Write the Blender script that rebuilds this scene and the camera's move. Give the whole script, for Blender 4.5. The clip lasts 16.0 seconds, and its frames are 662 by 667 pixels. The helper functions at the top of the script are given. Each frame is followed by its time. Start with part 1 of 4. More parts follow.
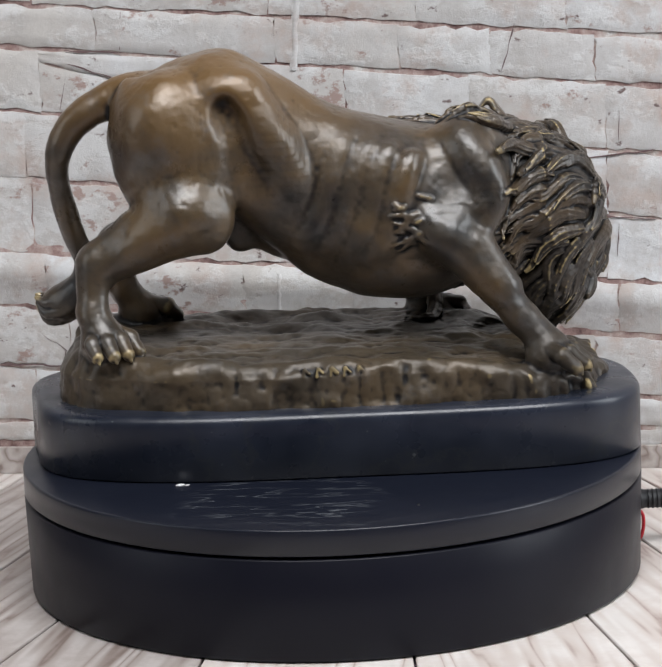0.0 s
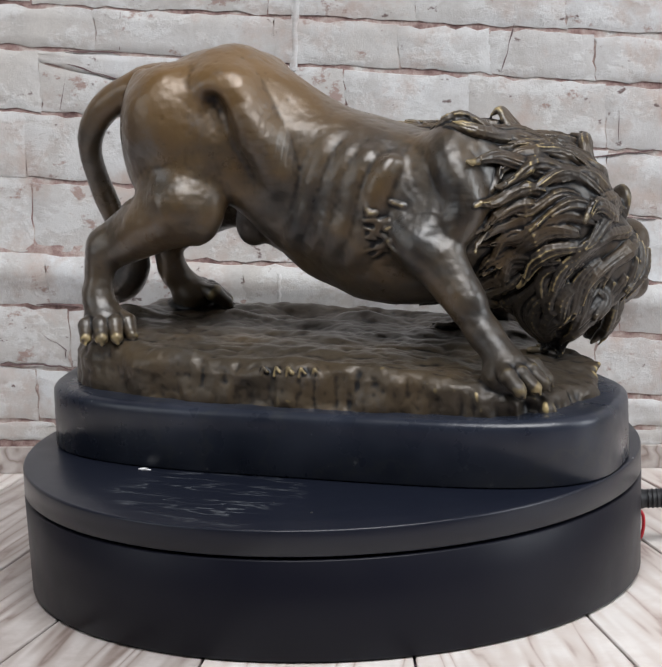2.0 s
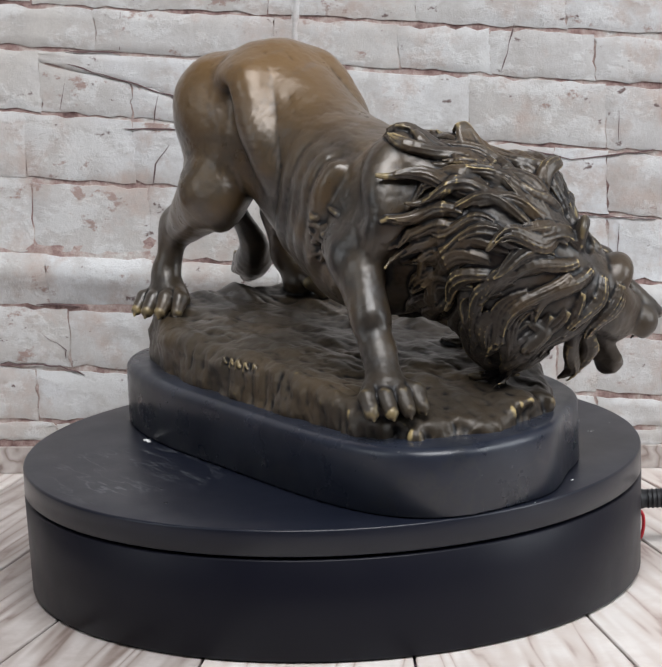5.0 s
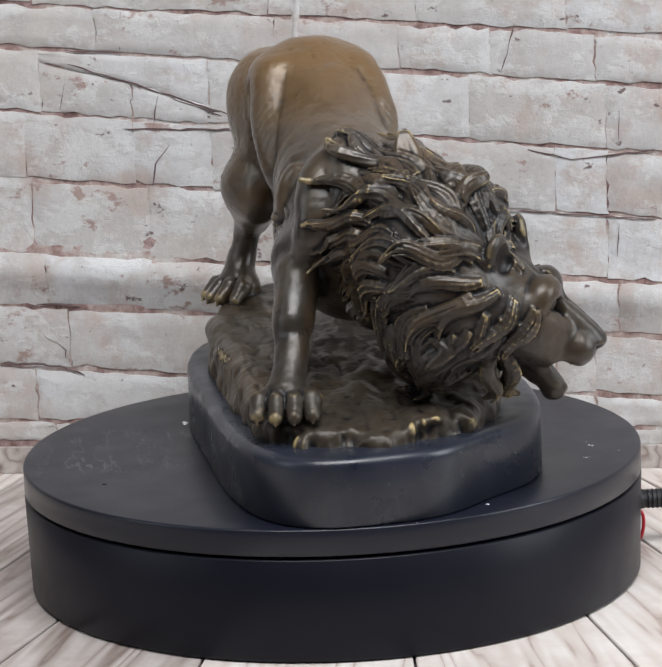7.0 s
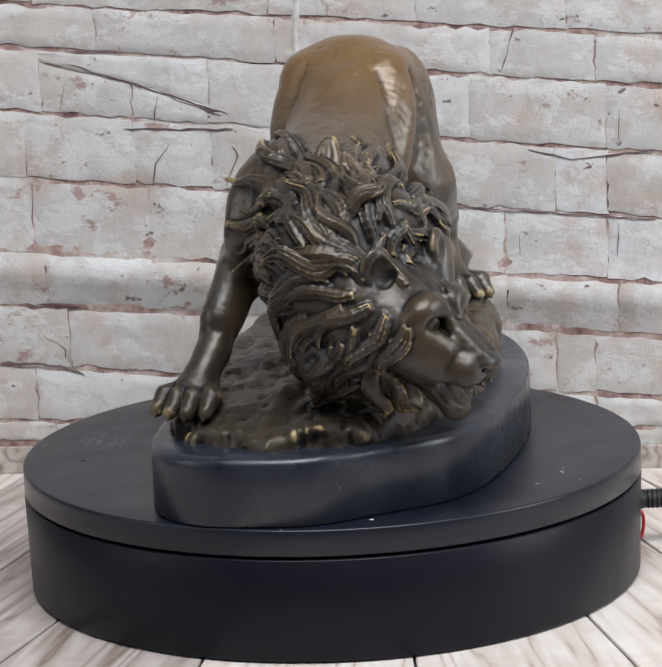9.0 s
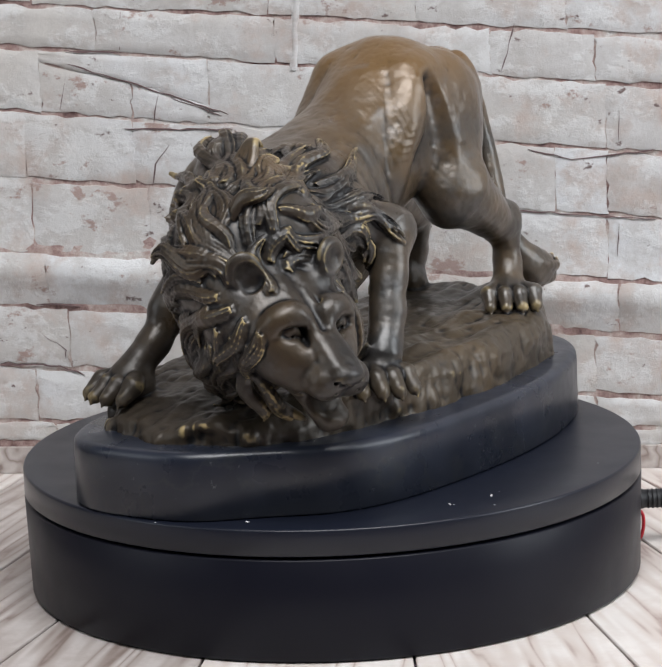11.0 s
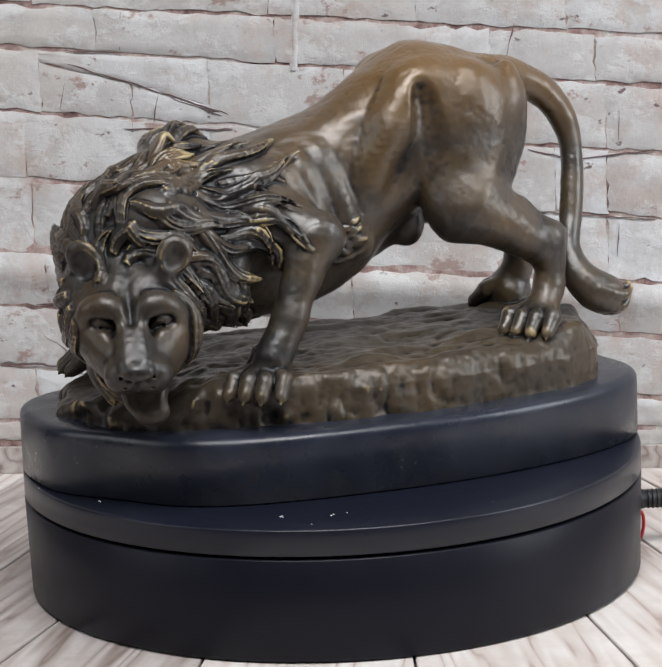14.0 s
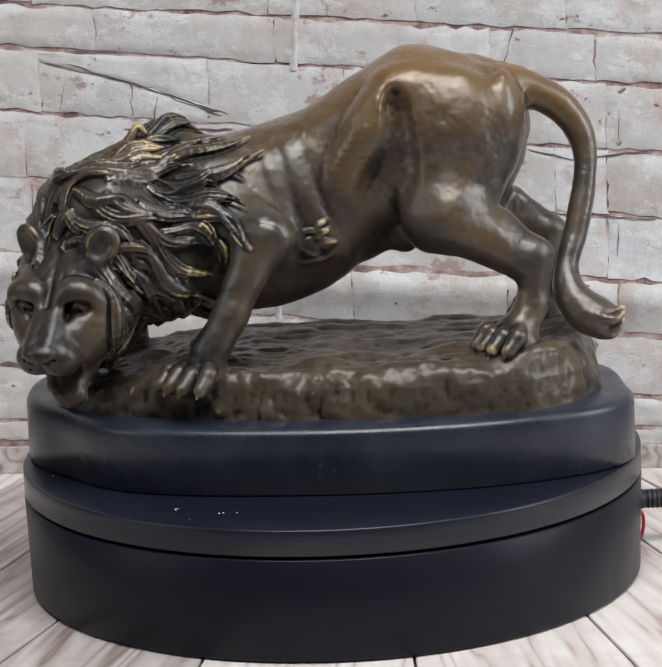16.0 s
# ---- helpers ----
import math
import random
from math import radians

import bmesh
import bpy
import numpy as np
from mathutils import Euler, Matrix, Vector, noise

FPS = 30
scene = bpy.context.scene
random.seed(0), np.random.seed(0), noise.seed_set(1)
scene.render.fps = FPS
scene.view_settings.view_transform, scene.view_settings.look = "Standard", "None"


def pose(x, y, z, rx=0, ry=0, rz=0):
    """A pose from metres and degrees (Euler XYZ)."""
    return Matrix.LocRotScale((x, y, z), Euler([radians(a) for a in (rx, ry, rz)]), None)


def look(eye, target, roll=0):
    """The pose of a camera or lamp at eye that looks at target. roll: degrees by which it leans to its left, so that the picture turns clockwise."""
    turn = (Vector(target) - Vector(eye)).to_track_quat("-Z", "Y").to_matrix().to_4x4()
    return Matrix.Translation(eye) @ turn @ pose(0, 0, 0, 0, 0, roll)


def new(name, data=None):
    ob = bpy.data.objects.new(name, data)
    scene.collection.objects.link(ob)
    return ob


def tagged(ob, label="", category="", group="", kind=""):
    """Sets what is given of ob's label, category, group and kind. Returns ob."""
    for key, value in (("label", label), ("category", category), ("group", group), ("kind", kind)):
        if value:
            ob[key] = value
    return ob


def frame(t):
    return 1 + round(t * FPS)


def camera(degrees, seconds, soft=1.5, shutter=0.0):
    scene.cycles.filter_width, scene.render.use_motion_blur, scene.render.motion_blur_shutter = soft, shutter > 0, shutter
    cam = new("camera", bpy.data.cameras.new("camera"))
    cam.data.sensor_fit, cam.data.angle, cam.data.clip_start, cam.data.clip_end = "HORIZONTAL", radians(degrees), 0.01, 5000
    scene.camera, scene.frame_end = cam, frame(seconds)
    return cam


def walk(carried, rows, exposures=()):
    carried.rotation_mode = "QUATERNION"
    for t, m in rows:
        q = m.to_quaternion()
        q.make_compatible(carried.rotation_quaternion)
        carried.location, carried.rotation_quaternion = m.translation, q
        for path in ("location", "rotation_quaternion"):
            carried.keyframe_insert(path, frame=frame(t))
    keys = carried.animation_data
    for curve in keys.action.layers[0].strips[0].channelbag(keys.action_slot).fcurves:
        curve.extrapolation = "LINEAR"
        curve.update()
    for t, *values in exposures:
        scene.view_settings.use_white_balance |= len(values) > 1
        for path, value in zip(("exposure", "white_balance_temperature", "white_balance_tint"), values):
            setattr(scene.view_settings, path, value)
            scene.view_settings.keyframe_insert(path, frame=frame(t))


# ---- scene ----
# The camera stands still on a tripod before a motorised turntable.
TOP = 0.0621  # height of the platter's top above the floor
cam = camera(12.81, 16.0, 1.8)
EYE = Vector((0, -1.3955, 0.4131))
TURN = [0.0, 23.1, 46.1, 69.2, 92.3, 115.5, 138.7, 162.0, 185.4]  # every two seconds
view = look(EYE, EYE + Vector((0.0014 * math.cos(0.20835), math.cos(0.20835), -math.sin(0.20835))), -2.336)
walk(cam, [(0.0, view), (16.0, view)], [(0.0, 0.0), (16.0, 0.0)])

# ---- light: a closed room with a large soft lamp overhead and added fill lamps on both sides ----
world = bpy.data.worlds.new("world")
scene.world = world
world.use_nodes = True
world.node_tree.nodes["Background"].inputs[0].default_value = (0.5, 0.55, 0.65, 1)
world.node_tree.nodes["Background"].inputs[1].default_value = 0.15


def area_lamp(name, eye, target, sx, sy, power, colour):
    data = bpy.data.lights.new(name, "AREA")
    data.shape, data.size, data.size_y, data.energy, data.color = "RECTANGLE", sx, sy, power, colour
    ob = new(name, data)
    ob.matrix_world = look(eye, target)
    return ob


area_lamp("ceiling_lamp", (0.12, -0.80, 1.55), (0, 0.05, 0.15), 1.2, 0.8, 34, (0.99, 0.995, 1.015))
# unseen cool fill lamps added at the sides, the right one stronger
area_lamp("window_light_left", (-1.45, -0.55, 0.75), (0, 0, 0.15), 0.7, 1.0, 4, (0.90, 0.95, 1.0))
area_lamp("window_light_right", (1.45, -0.45, 0.75), (0, 0, 0.15), 0.6, 1.0, 14, (0.90, 0.95, 1.0))


# ---- materials ----
def material(name):
    m = bpy.data.materials.new(name)
    m.use_nodes = True
    return m, m.node_tree.nodes, m.node_tree.links, m.node_tree.nodes["Principled BSDF"]


def node(nodes, kind, **values):
    n = nodes.new(kind)
    for key, value in values.items():
        n.inputs[key.replace("_", " ")].default_value = value
    return n


def ramp(nodes, *stops):
    n = nodes.new("ShaderNodeValToRGB")
    e = n.color_ramp.elements
    while len(e) < len(stops):
        e.new(0.5)
    for k, (pos, col) in enumerate(stops):
        e[k].position, e[k].color = pos, (*col, 1)
    return n


def mix(nodes, links, fac, a, b, blend="MIX"):
    n = nodes.new("ShaderNodeMixRGB")
    n.blend_type = blend
    for k, v in enumerate((fac, a, b)):
        if isinstance(v, bpy.types.NodeSocket):
            links.new(v, n.inputs[k])
        elif k == 0:
            n.inputs[0].default_value = v
        else:
            n.inputs[k].default_value = (*v, 1)
    return n.outputs[0]


def bump(nodes, links, height, strength, distance, bsdf, normal=None):
    n = nodes.new("ShaderNodeBump")
    n.inputs["Strength"].default_value, n.inputs["Distance"].default_value = strength, distance
    links.new(height, n.inputs["Height"])
    if normal:
        links.new(normal, n.inputs["Normal"])
    links.new(n.outputs[0], bsdf.inputs["Normal"])
    return n.outputs[0]


def noise_tex(nodes, links, coord, scale, detail=4.0, rough=0.55):
    n = node(nodes, "ShaderNodeTexNoise", Scale=scale, Detail=detail, Roughness=rough)
    links.new(coord, n.inputs["Vector"])
    return n.outputs[0]


def bronze():
    """Dark waxed bronze: patina and painted shade black-brown in the hollows, rubbed to gold on crests, warm brown
    along the back.
    """
    m, n, l, b = material("patinated_bronze")
    co = n.new("ShaderNodeTexCoord").outputs["Object"]
    relief = n.new("ShaderNodeAttribute")
    relief.attribute_name = "relief"
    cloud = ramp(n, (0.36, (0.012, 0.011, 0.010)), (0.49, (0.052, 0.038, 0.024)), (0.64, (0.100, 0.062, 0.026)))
    l.new(noise_tex(n, l, co, 24, 6, 0.6), cloud.inputs[0])
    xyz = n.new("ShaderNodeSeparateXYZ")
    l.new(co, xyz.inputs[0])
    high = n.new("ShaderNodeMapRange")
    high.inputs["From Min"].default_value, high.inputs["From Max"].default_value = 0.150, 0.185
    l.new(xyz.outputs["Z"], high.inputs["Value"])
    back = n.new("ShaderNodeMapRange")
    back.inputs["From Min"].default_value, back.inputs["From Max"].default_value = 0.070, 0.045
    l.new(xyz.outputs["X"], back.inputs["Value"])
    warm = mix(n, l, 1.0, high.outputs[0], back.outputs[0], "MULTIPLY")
    low = n.new("ShaderNodeMapRange")
    low.inputs["From Min"].default_value, low.inputs["From Max"].default_value = 0.064, 0.054
    low.inputs["To Max"].default_value = 0.65
    l.new(xyz.outputs["Z"], low.inputs["Value"])
    ground = mix(n, l, low.outputs[0], cloud.outputs[0], (0.070, 0.054, 0.036))
    # the mane and head keep a blacker patina than the body
    fore = n.new("ShaderNodeMapRange")
    fore.inputs["From Min"].default_value, fore.inputs["From Max"].default_value = 0.082, 0.102
    fore.inputs["To Max"].default_value = 0.5
    l.new(xyz.outputs["X"], fore.inputs["Value"])
    ground = mix(n, l, fore.outputs[0], ground, (0.021, 0.018, 0.016))
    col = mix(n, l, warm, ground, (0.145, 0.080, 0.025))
    worn = ramp(n, (0.55, (0, 0, 0)), (0.75, (0.55, 0.55, 0.55)))
    l.new(noise_tex(n, l, co, 70, 6, 0.7), worn.inputs[0])
    col = mix(n, l, worn.outputs[0], col, (0.10, 0.098, 0.10))
    # dark patina of the hollows, with their shade put into the colour too
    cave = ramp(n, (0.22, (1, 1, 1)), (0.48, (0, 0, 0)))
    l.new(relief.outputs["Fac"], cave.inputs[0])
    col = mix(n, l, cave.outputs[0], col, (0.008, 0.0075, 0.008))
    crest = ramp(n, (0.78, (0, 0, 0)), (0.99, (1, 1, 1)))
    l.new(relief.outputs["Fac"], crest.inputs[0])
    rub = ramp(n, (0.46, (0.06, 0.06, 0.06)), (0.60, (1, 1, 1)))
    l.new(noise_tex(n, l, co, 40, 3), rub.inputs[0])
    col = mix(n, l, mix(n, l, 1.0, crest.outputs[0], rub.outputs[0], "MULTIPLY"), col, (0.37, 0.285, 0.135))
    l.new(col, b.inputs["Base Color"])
    b.inputs["Metallic"].default_value = 0.18
    b.inputs["Specular IOR Level"].default_value = 0.35
    gloss = ramp(n, (0.3, (0.34, 0.34, 0.34)), (0.7, (0.52, 0.52, 0.52)))
    l.new(noise_tex(n, l, co, 38, 6, 0.65), gloss.inputs[0])
    l.new(gloss.outputs[0], b.inputs["Roughness"])
    wax = ramp(n, (0.36, (0.25, 0.25, 0.25)), (0.64, (0.46, 0.46, 0.46)))
    l.new(noise_tex(n, l, co, 33, 7, 0.68), wax.inputs[0])
    l.new(wax.outputs[0], b.inputs["Coat Roughness"])
    # the wax coat fades in the hollows, so their shade stays black
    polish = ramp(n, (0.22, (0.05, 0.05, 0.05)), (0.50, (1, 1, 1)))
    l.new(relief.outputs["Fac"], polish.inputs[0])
    # the cast ground is left duller than the animal
    raised = n.new("ShaderNodeMapRange")
    raised.inputs["From Min"].default_value, raised.inputs["From Max"].default_value = 0.052, 0.066
    raised.inputs["To Min"].default_value = 0.25
    l.new(xyz.outputs["Z"], raised.inputs["Value"])
    dull = ramp(n, (0.0, (1, 1, 1)), (0.5, (0.45, 0.45, 0.45)))
    l.new(fore.outputs[0], dull.inputs[0])
    shine = mix(n, l, 1.0, polish.outputs[0], raised.outputs[0], "MULTIPLY")
    l.new(mix(n, l, 1.0, shine, dull.outputs[0], "MULTIPLY"), b.inputs["Coat Weight"])
    lumps = bump(n, l, noise_tex(n, l, co, 60, 5, 0.6), 0.14, 0.003, b)
    skin = bump(n, l, noise_tex(n, l, co, 300, 5, 0.65), 0.12, 0.0008, b, lumps)
    l.new(skin, b.inputs["Coat Normal"])
    return m


def marble():
    """Polished black marble, faintly veined and dusty, waxed."""
    m, n, l, b = material("black_marble")
    co = n.new("ShaderNodeTexCoord").outputs["Object"]
    veins = ramp(n, (0.485, (0, 0, 0)), (0.5, (1, 1, 1)), (0.515, (0, 0, 0)))
    l.new(noise_tex(n, l, co, 14, 6, 0.6), veins.inputs[0])
    clouds = ramp(n, (0.3, (0.009, 0.012, 0.021)), (0.75, (0.028, 0.033, 0.048)))
    l.new(noise_tex(n, l, co, 30, 5), clouds.inputs[0])
    spots = ramp(n, (0.70, (0, 0, 0)), (0.76, (1, 1, 1)))
    l.new(noise_tex(n, l, co, 260, 3), spots.inputs[0])
    col = mix(n, l, veins.outputs[0], clouds.outputs[0], (0.024, 0.027, 0.034))
    col = mix(n, l, spots.outputs[0], col, (0.09, 0.095, 0.10))
    l.new(col, b.inputs["Base Color"])
    gloss = ramp(n, (0.3, (0.20, 0.20, 0.20)), (0.7, (0.42, 0.42, 0.42)))
    l.new(noise_tex(n, l, co, 45, 5), gloss.inputs[0])
    l.new(gloss.outputs[0], b.inputs["Roughness"])
    bump(n, l, noise_tex(n, l, co, 35, 3), 0.12, 0.002, b)
    return m


def plastic(name, colour, rough, spec, grain=900, scratches=False):
    """Matt black moulded plastic with a fine grain."""
    m, n, l, b = material(name)
    co = n.new("ShaderNodeTexCoord").outputs["Object"]
    tone = mix(n, l, noise_tex(n, l, co, 18, 4), tuple(c * 0.85 for c in colour), tuple(c * 1.15 for c in colour))
    if scratches:
        warp = n.new("ShaderNodeMapping")
        warp.inputs["Rotation"].default_value, warp.inputs["Scale"].default_value = (0, 0, 0.5), (1, 4.5, 1)
        l.new(co, warp.inputs["Vector"])
        lines = ramp(n, (0.482, (0, 0, 0)), (0.5, (1, 1, 1)), (0.518, (0, 0, 0)))
        l.new(noise_tex(n, l, warp.outputs[0], 16, 3, 0.6), lines.inputs[0])
        where = ramp(n, (0.30, (0, 0, 0)), (0.50, (1, 1, 1)))
        spot = n.new("ShaderNodeVectorMath")
        spot.operation = "DISTANCE"
        spot.inputs[1].default_value = (-0.025, -0.105, 0)
        l.new(co, spot.inputs[0])
        near = n.new("ShaderNodeMapRange")
        near.inputs["From Min"].default_value, near.inputs["From Max"].default_value = 0.085, 0.03
        l.new(spot.outputs["Value"], near.inputs["Value"])
        l.new(mix(n, l, 1.0, noise_tex(n, l, co, 14, 3), near.outputs[0], "MULTIPLY"), where.inputs[0])
        on_top = n.new("ShaderNodeSeparateXYZ")
        l.new(co, on_top.inputs[0])
        flat = n.new("ShaderNodeMath")
        flat.operation = "GREATER_THAN"
        flat.inputs[1].default_value = -0.0004
        l.new(on_top.outputs["Z"], flat.inputs[0])
        faint = mix(n, l, 1.0, mix(n, l, 1.0, lines.outputs[0], where.outputs[0], "MULTIPLY"), flat.outputs[0], "MULTIPLY")
        tone = mix(n, l, faint, tone, (0.10, 0.108, 0.12))
    l.new(tone, b.inputs["Base Color"])
    rr = ramp(n, (0.3, (rough * 0.9,) * 3), (0.7, (rough * 1.12,) * 3))
    l.new(noise_tex(n, l, co, 40, 4), rr.inputs[0])
    l.new(rr.outputs[0], b.inputs["Roughness"])
    b.inputs["Specular IOR Level"].default_value = spec
    bump(n, l, noise_tex(n, l, co, grain, 2), 0.08, 0.0003, b)
    return m


def whitewash():
    """Whitewashed old brick: chalky off-white, worn to rose and brown in patches, pocked and flaking."""
    m, n, l, b = material("whitewashed_brick")
    geo = n.new("ShaderNodeNewGeometry").outputs["Position"]
    info = n.new("ShaderNodeObjectInfo").outputs["Random"]
    tint = ramp(n, (0.0, (0.50, 0.485, 0.475)), (0.5, (0.565, 0.56, 0.56)), (1.0, (0.615, 0.625, 0.64)))
    # broad beige and bluish clouds that run across the courses
    drift = ramp(n, (0.42, (0, 0, 0)), (0.62, (0.7, 0.7, 0.7)))
    l.new(noise_tex(n, l, geo, 9, 5, 0.6), drift.inputs[0])
    l.new(info, tint.inputs[0])
    stain = ramp(n, (0.50, (0, 0, 0)), (0.64, (1, 1, 1)))
    l.new(noise_tex(n, l, geo, 26, 8, 0.68), stain.inputs[0])
    col = mix(n, l, stain.outputs[0], mix(n, l, drift.outputs[0], tint.outputs[0], (0.50, 0.465, 0.425)), (0.47, 0.395, 0.36))
    grey = ramp(n, (0.44, (0, 0, 0)), (0.70, (0.8, 0.8, 0.8)))
    l.new(noise_tex(n, l, geo, 60, 8, 0.72), grey.inputs[0])
    col = mix(n, l, grey.outputs[0], col, (0.42, 0.40, 0.385))
    chalk = ramp(n, (0.50, (0, 0, 0)), (0.58, (1, 1, 1)))
    flat = n.new("ShaderNodeMapping")
    flat.inputs["Scale"].default_value = (1, 1, 1.35)
    l.new(geo, flat.inputs["Vector"])
    l.new(noise_tex(n, l, flat.outputs[0], 34, 7, 0.7), chalk.inputs[0])
    col = mix(n, l, mix(n, l, 0.55, (0, 0, 0), chalk.outputs[0]), col, (0.65, 0.655, 0.655))
    chips = ramp(n, (0.655, (0, 0, 0)), (0.70, (1, 1, 1)))
    l.new(noise_tex(n, l, flat.outputs[0], 95, 6, 0.62), chips.inputs[0])
    col = mix(n, l, chips.outputs[0], col, (0.16, 0.115, 0.11))
    flakes = ramp(n, (0.60, (0, 0, 0)), (0.64, (1, 1, 1)))
    l.new(noise_tex(n, l, flat.outputs[0], 30, 9, 0.72), flakes.inputs[0])
    col = mix(n, l, flakes.outputs[0], col, (0.34, 0.25, 0.225))
    l.new(col, b.inputs["Base Color"])
    b.inputs["Roughness"].default_value = 0.72
    first = bump(n, l, noise_tex(n, l, geo, 70, 8, 0.7), 0.40, 0.002, b)
    second = bump(n, l, chalk.outputs[0], 0.35, 0.0005, b, first)
    bump(n, l, chips.outputs[0], -0.6, 0.0008, b, second)
    return m


def mortar():
    """Joints: crumbling red-brown mortar, half painted over in white."""
    m, n, l, b = material("old_mortar")
    geo = n.new("ShaderNodeNewGeometry").outputs["Position"]
    col = ramp(n, (0.36, (0.11, 0.062, 0.058)), (0.45, (0.29, 0.19, 0.175)), (0.53, (0.44, 0.35, 0.32)), (0.62, (0.58, 0.56, 0.54)))
    l.new(noise_tex(n, l, geo, 38, 8, 0.7), col.inputs[0])
    l.new(col.outputs[0], b.inputs["Base Color"])
    b.inputs["Roughness"].default_value = 0.85
    bump(n, l, noise_tex(n, l, geo, 160, 5, 0.7), 0.6, 0.002, b)
    return m


def limed_wood(name, lines, between, pale):
    """Limed boards: wood with brown growth lines along each board."""
    m, n, l, b = material(name)
    co = n.new("ShaderNodeTexCoord").outputs["Object"]
    info = n.new("ShaderNodeObjectInfo").outputs["Random"]
    shift = n.new("ShaderNodeCombineXYZ")
    l.new(info, shift.inputs[0])
    add = n.new("ShaderNodeVectorMath")
    l.new(co, add.inputs[0])
    l.new(shift.outputs[0], add.inputs[1])
    squash = n.new("ShaderNodeMapping")
    squash.inputs["Scale"].default_value = (1, 0.07, 1)
    l.new(add.outputs[0], squash.inputs["Vector"])
    many = n.new("ShaderNodeMath")
    many.operation = "MULTIPLY"
    many.inputs[1].default_value = 8
    l.new(noise_tex(n, l, squash.outputs[0], 34, 3, 0.45), many.inputs[0])
    saw = n.new("ShaderNodeMath")
    saw.operation = "PINGPONG"
    saw.inputs[1].default_value = 0.5
    l.new(many.outputs[0], saw.inputs[0])
    col = ramp(n, (0.0, lines), (0.10, between), (0.34, pale), (0.5, tuple(c * 1.05 for c in pale)))
    l.new(saw.outputs[0], col.inputs[0])
    worn = ramp(n, (0.42, (0, 0, 0)), (0.66, (1, 1, 1)))
    l.new(noise_tex(n, l, co, 22, 8, 0.7), worn.inputs[0])
    tone = mix(n, l, worn.outputs[0], col.outputs[0], between)
    l.new(tone, b.inputs["Base Color"])
    b.inputs["Roughness"].default_value = 0.5
    bump(n, l, saw.outputs[0], 0.25, 0.0005, b)
    return m


def plain(name, colour, rough, metal=0.0, scale=30):
    m, n, l, b = material(name)
    co = n.new("ShaderNodeTexCoord").outputs["Object"]
    l.new(mix(n, l, noise_tex(n, l, co, scale, 4), tuple(c * 0.85 for c in colour), tuple(min(1, c * 1.12) for c in colour)), b.inputs["Base Color"])
    b.inputs["Roughness"].default_value, b.inputs["Metallic"].default_value = rough, metal
    return m


BRONZE, MARBLE = bronze(), marble()
PLATTER = plastic("platter_plastic", (0.008, 0.010, 0.018), 0.33, 0.40, scratches=True)
HOUSING = plastic("housing_plastic", (0.0062, 0.0066, 0.0118), 0.40, 0.19)
RUBBER, GAP = plain("black_rubber", (0.012, 0.012, 0.014), 0.5), plain("dark_gap", (0.004, 0.004, 0.005), 0.8)
RED = plain("red_wire", (0.45, 0.02, 0.03), 0.35)
BRICK, MORTAR = whitewash(), mortar()
WOOD = limed_wood("limed_wood", (0.36, 0.27, 0.24), (0.60, 0.53, 0.49), (0.70, 0.66, 0.63))
GREY_WOOD = limed_wood("grey_limed_wood", (0.20, 0.15, 0.13), (0.36, 0.31, 0.285), (0.50, 0.46, 0.44))
JOINT = plain("dark_wood_joint", (0.085, 0.055, 0.07), 0.8)
CHALK = plain("white_chalk", (0.72, 0.72, 0.715), 0.8, scale=120)
CRACK = plain("red_brown_crack", (0.13, 0.085, 0.085), 0.9, scale=180)
# crumbs and chips on the platter: x, y, radius
SPECKS = [(-0.0713, -0.0632, 0.0016, CHALK), (-0.068, -0.0638, 0.0009, CHALK), (0.1287, 0.0487, 0.0007, CHALK),
          (0.0616, 0.1118, 0.00044, CHALK), (0.0406, 0.1202, 0.00049, CHALK), (0.0326, 0.1192, 0.00033, CHALK), (0.0528, 0.1300, 0.00028, CHALK), (-0.0321, 0.1322, 0.00028, CHALK), (0.0606, 0.1108, 0.00033, CHALK),
          (0.0389, 0.1191, 0.00044, CHALK), (0.0379, -0.1149, 0.00080, RUBBER), (0.0146, -0.1039, 0.00040, RUBBER), (0.1489, 0.0123, 0.00033, CHALK), (0.0610, 0.1134, 0.00028, CHALK)]
# paints of the unseen room, kept dark to cut bounce and reflections
PAINT = plain("grey_wall_paint", (0.095, 0.10, 0.11), 0.8, scale=4)
DIM = plain("dark_wall_paint", (0.035, 0.04, 0.055), 0.8, scale=4)


# ---- mesh helpers ----
def put(name, bm, mat, parent=None, label="", smooth=True):
    me = bpy.data.meshes.new(name)
    bm.normal_update()
    bm.to_mesh(me)
    bm.free()
    me.materials.append(mat)
    if smooth:
        me.shade_smooth()
    ob = new(name, me)
    ob.parent = parent
    if label:
        tagged(ob, label)
    return ob


def part(name, bm, mat, parent, label="", smooth=True):
    return put(name, bm, mat, parent, label, smooth)


def box(bm, x0, x1, y0, y1, z0, z1):
    bmesh.ops.create_cube(bm, size=1, matrix=Matrix.Translation(((x0 + x1) / 2, (y0 + y1) / 2, (z0 + z1) / 2)) @ Matrix.Diagonal((x1 - x0, y1 - y0, z1 - z0, 1)))
    return bm


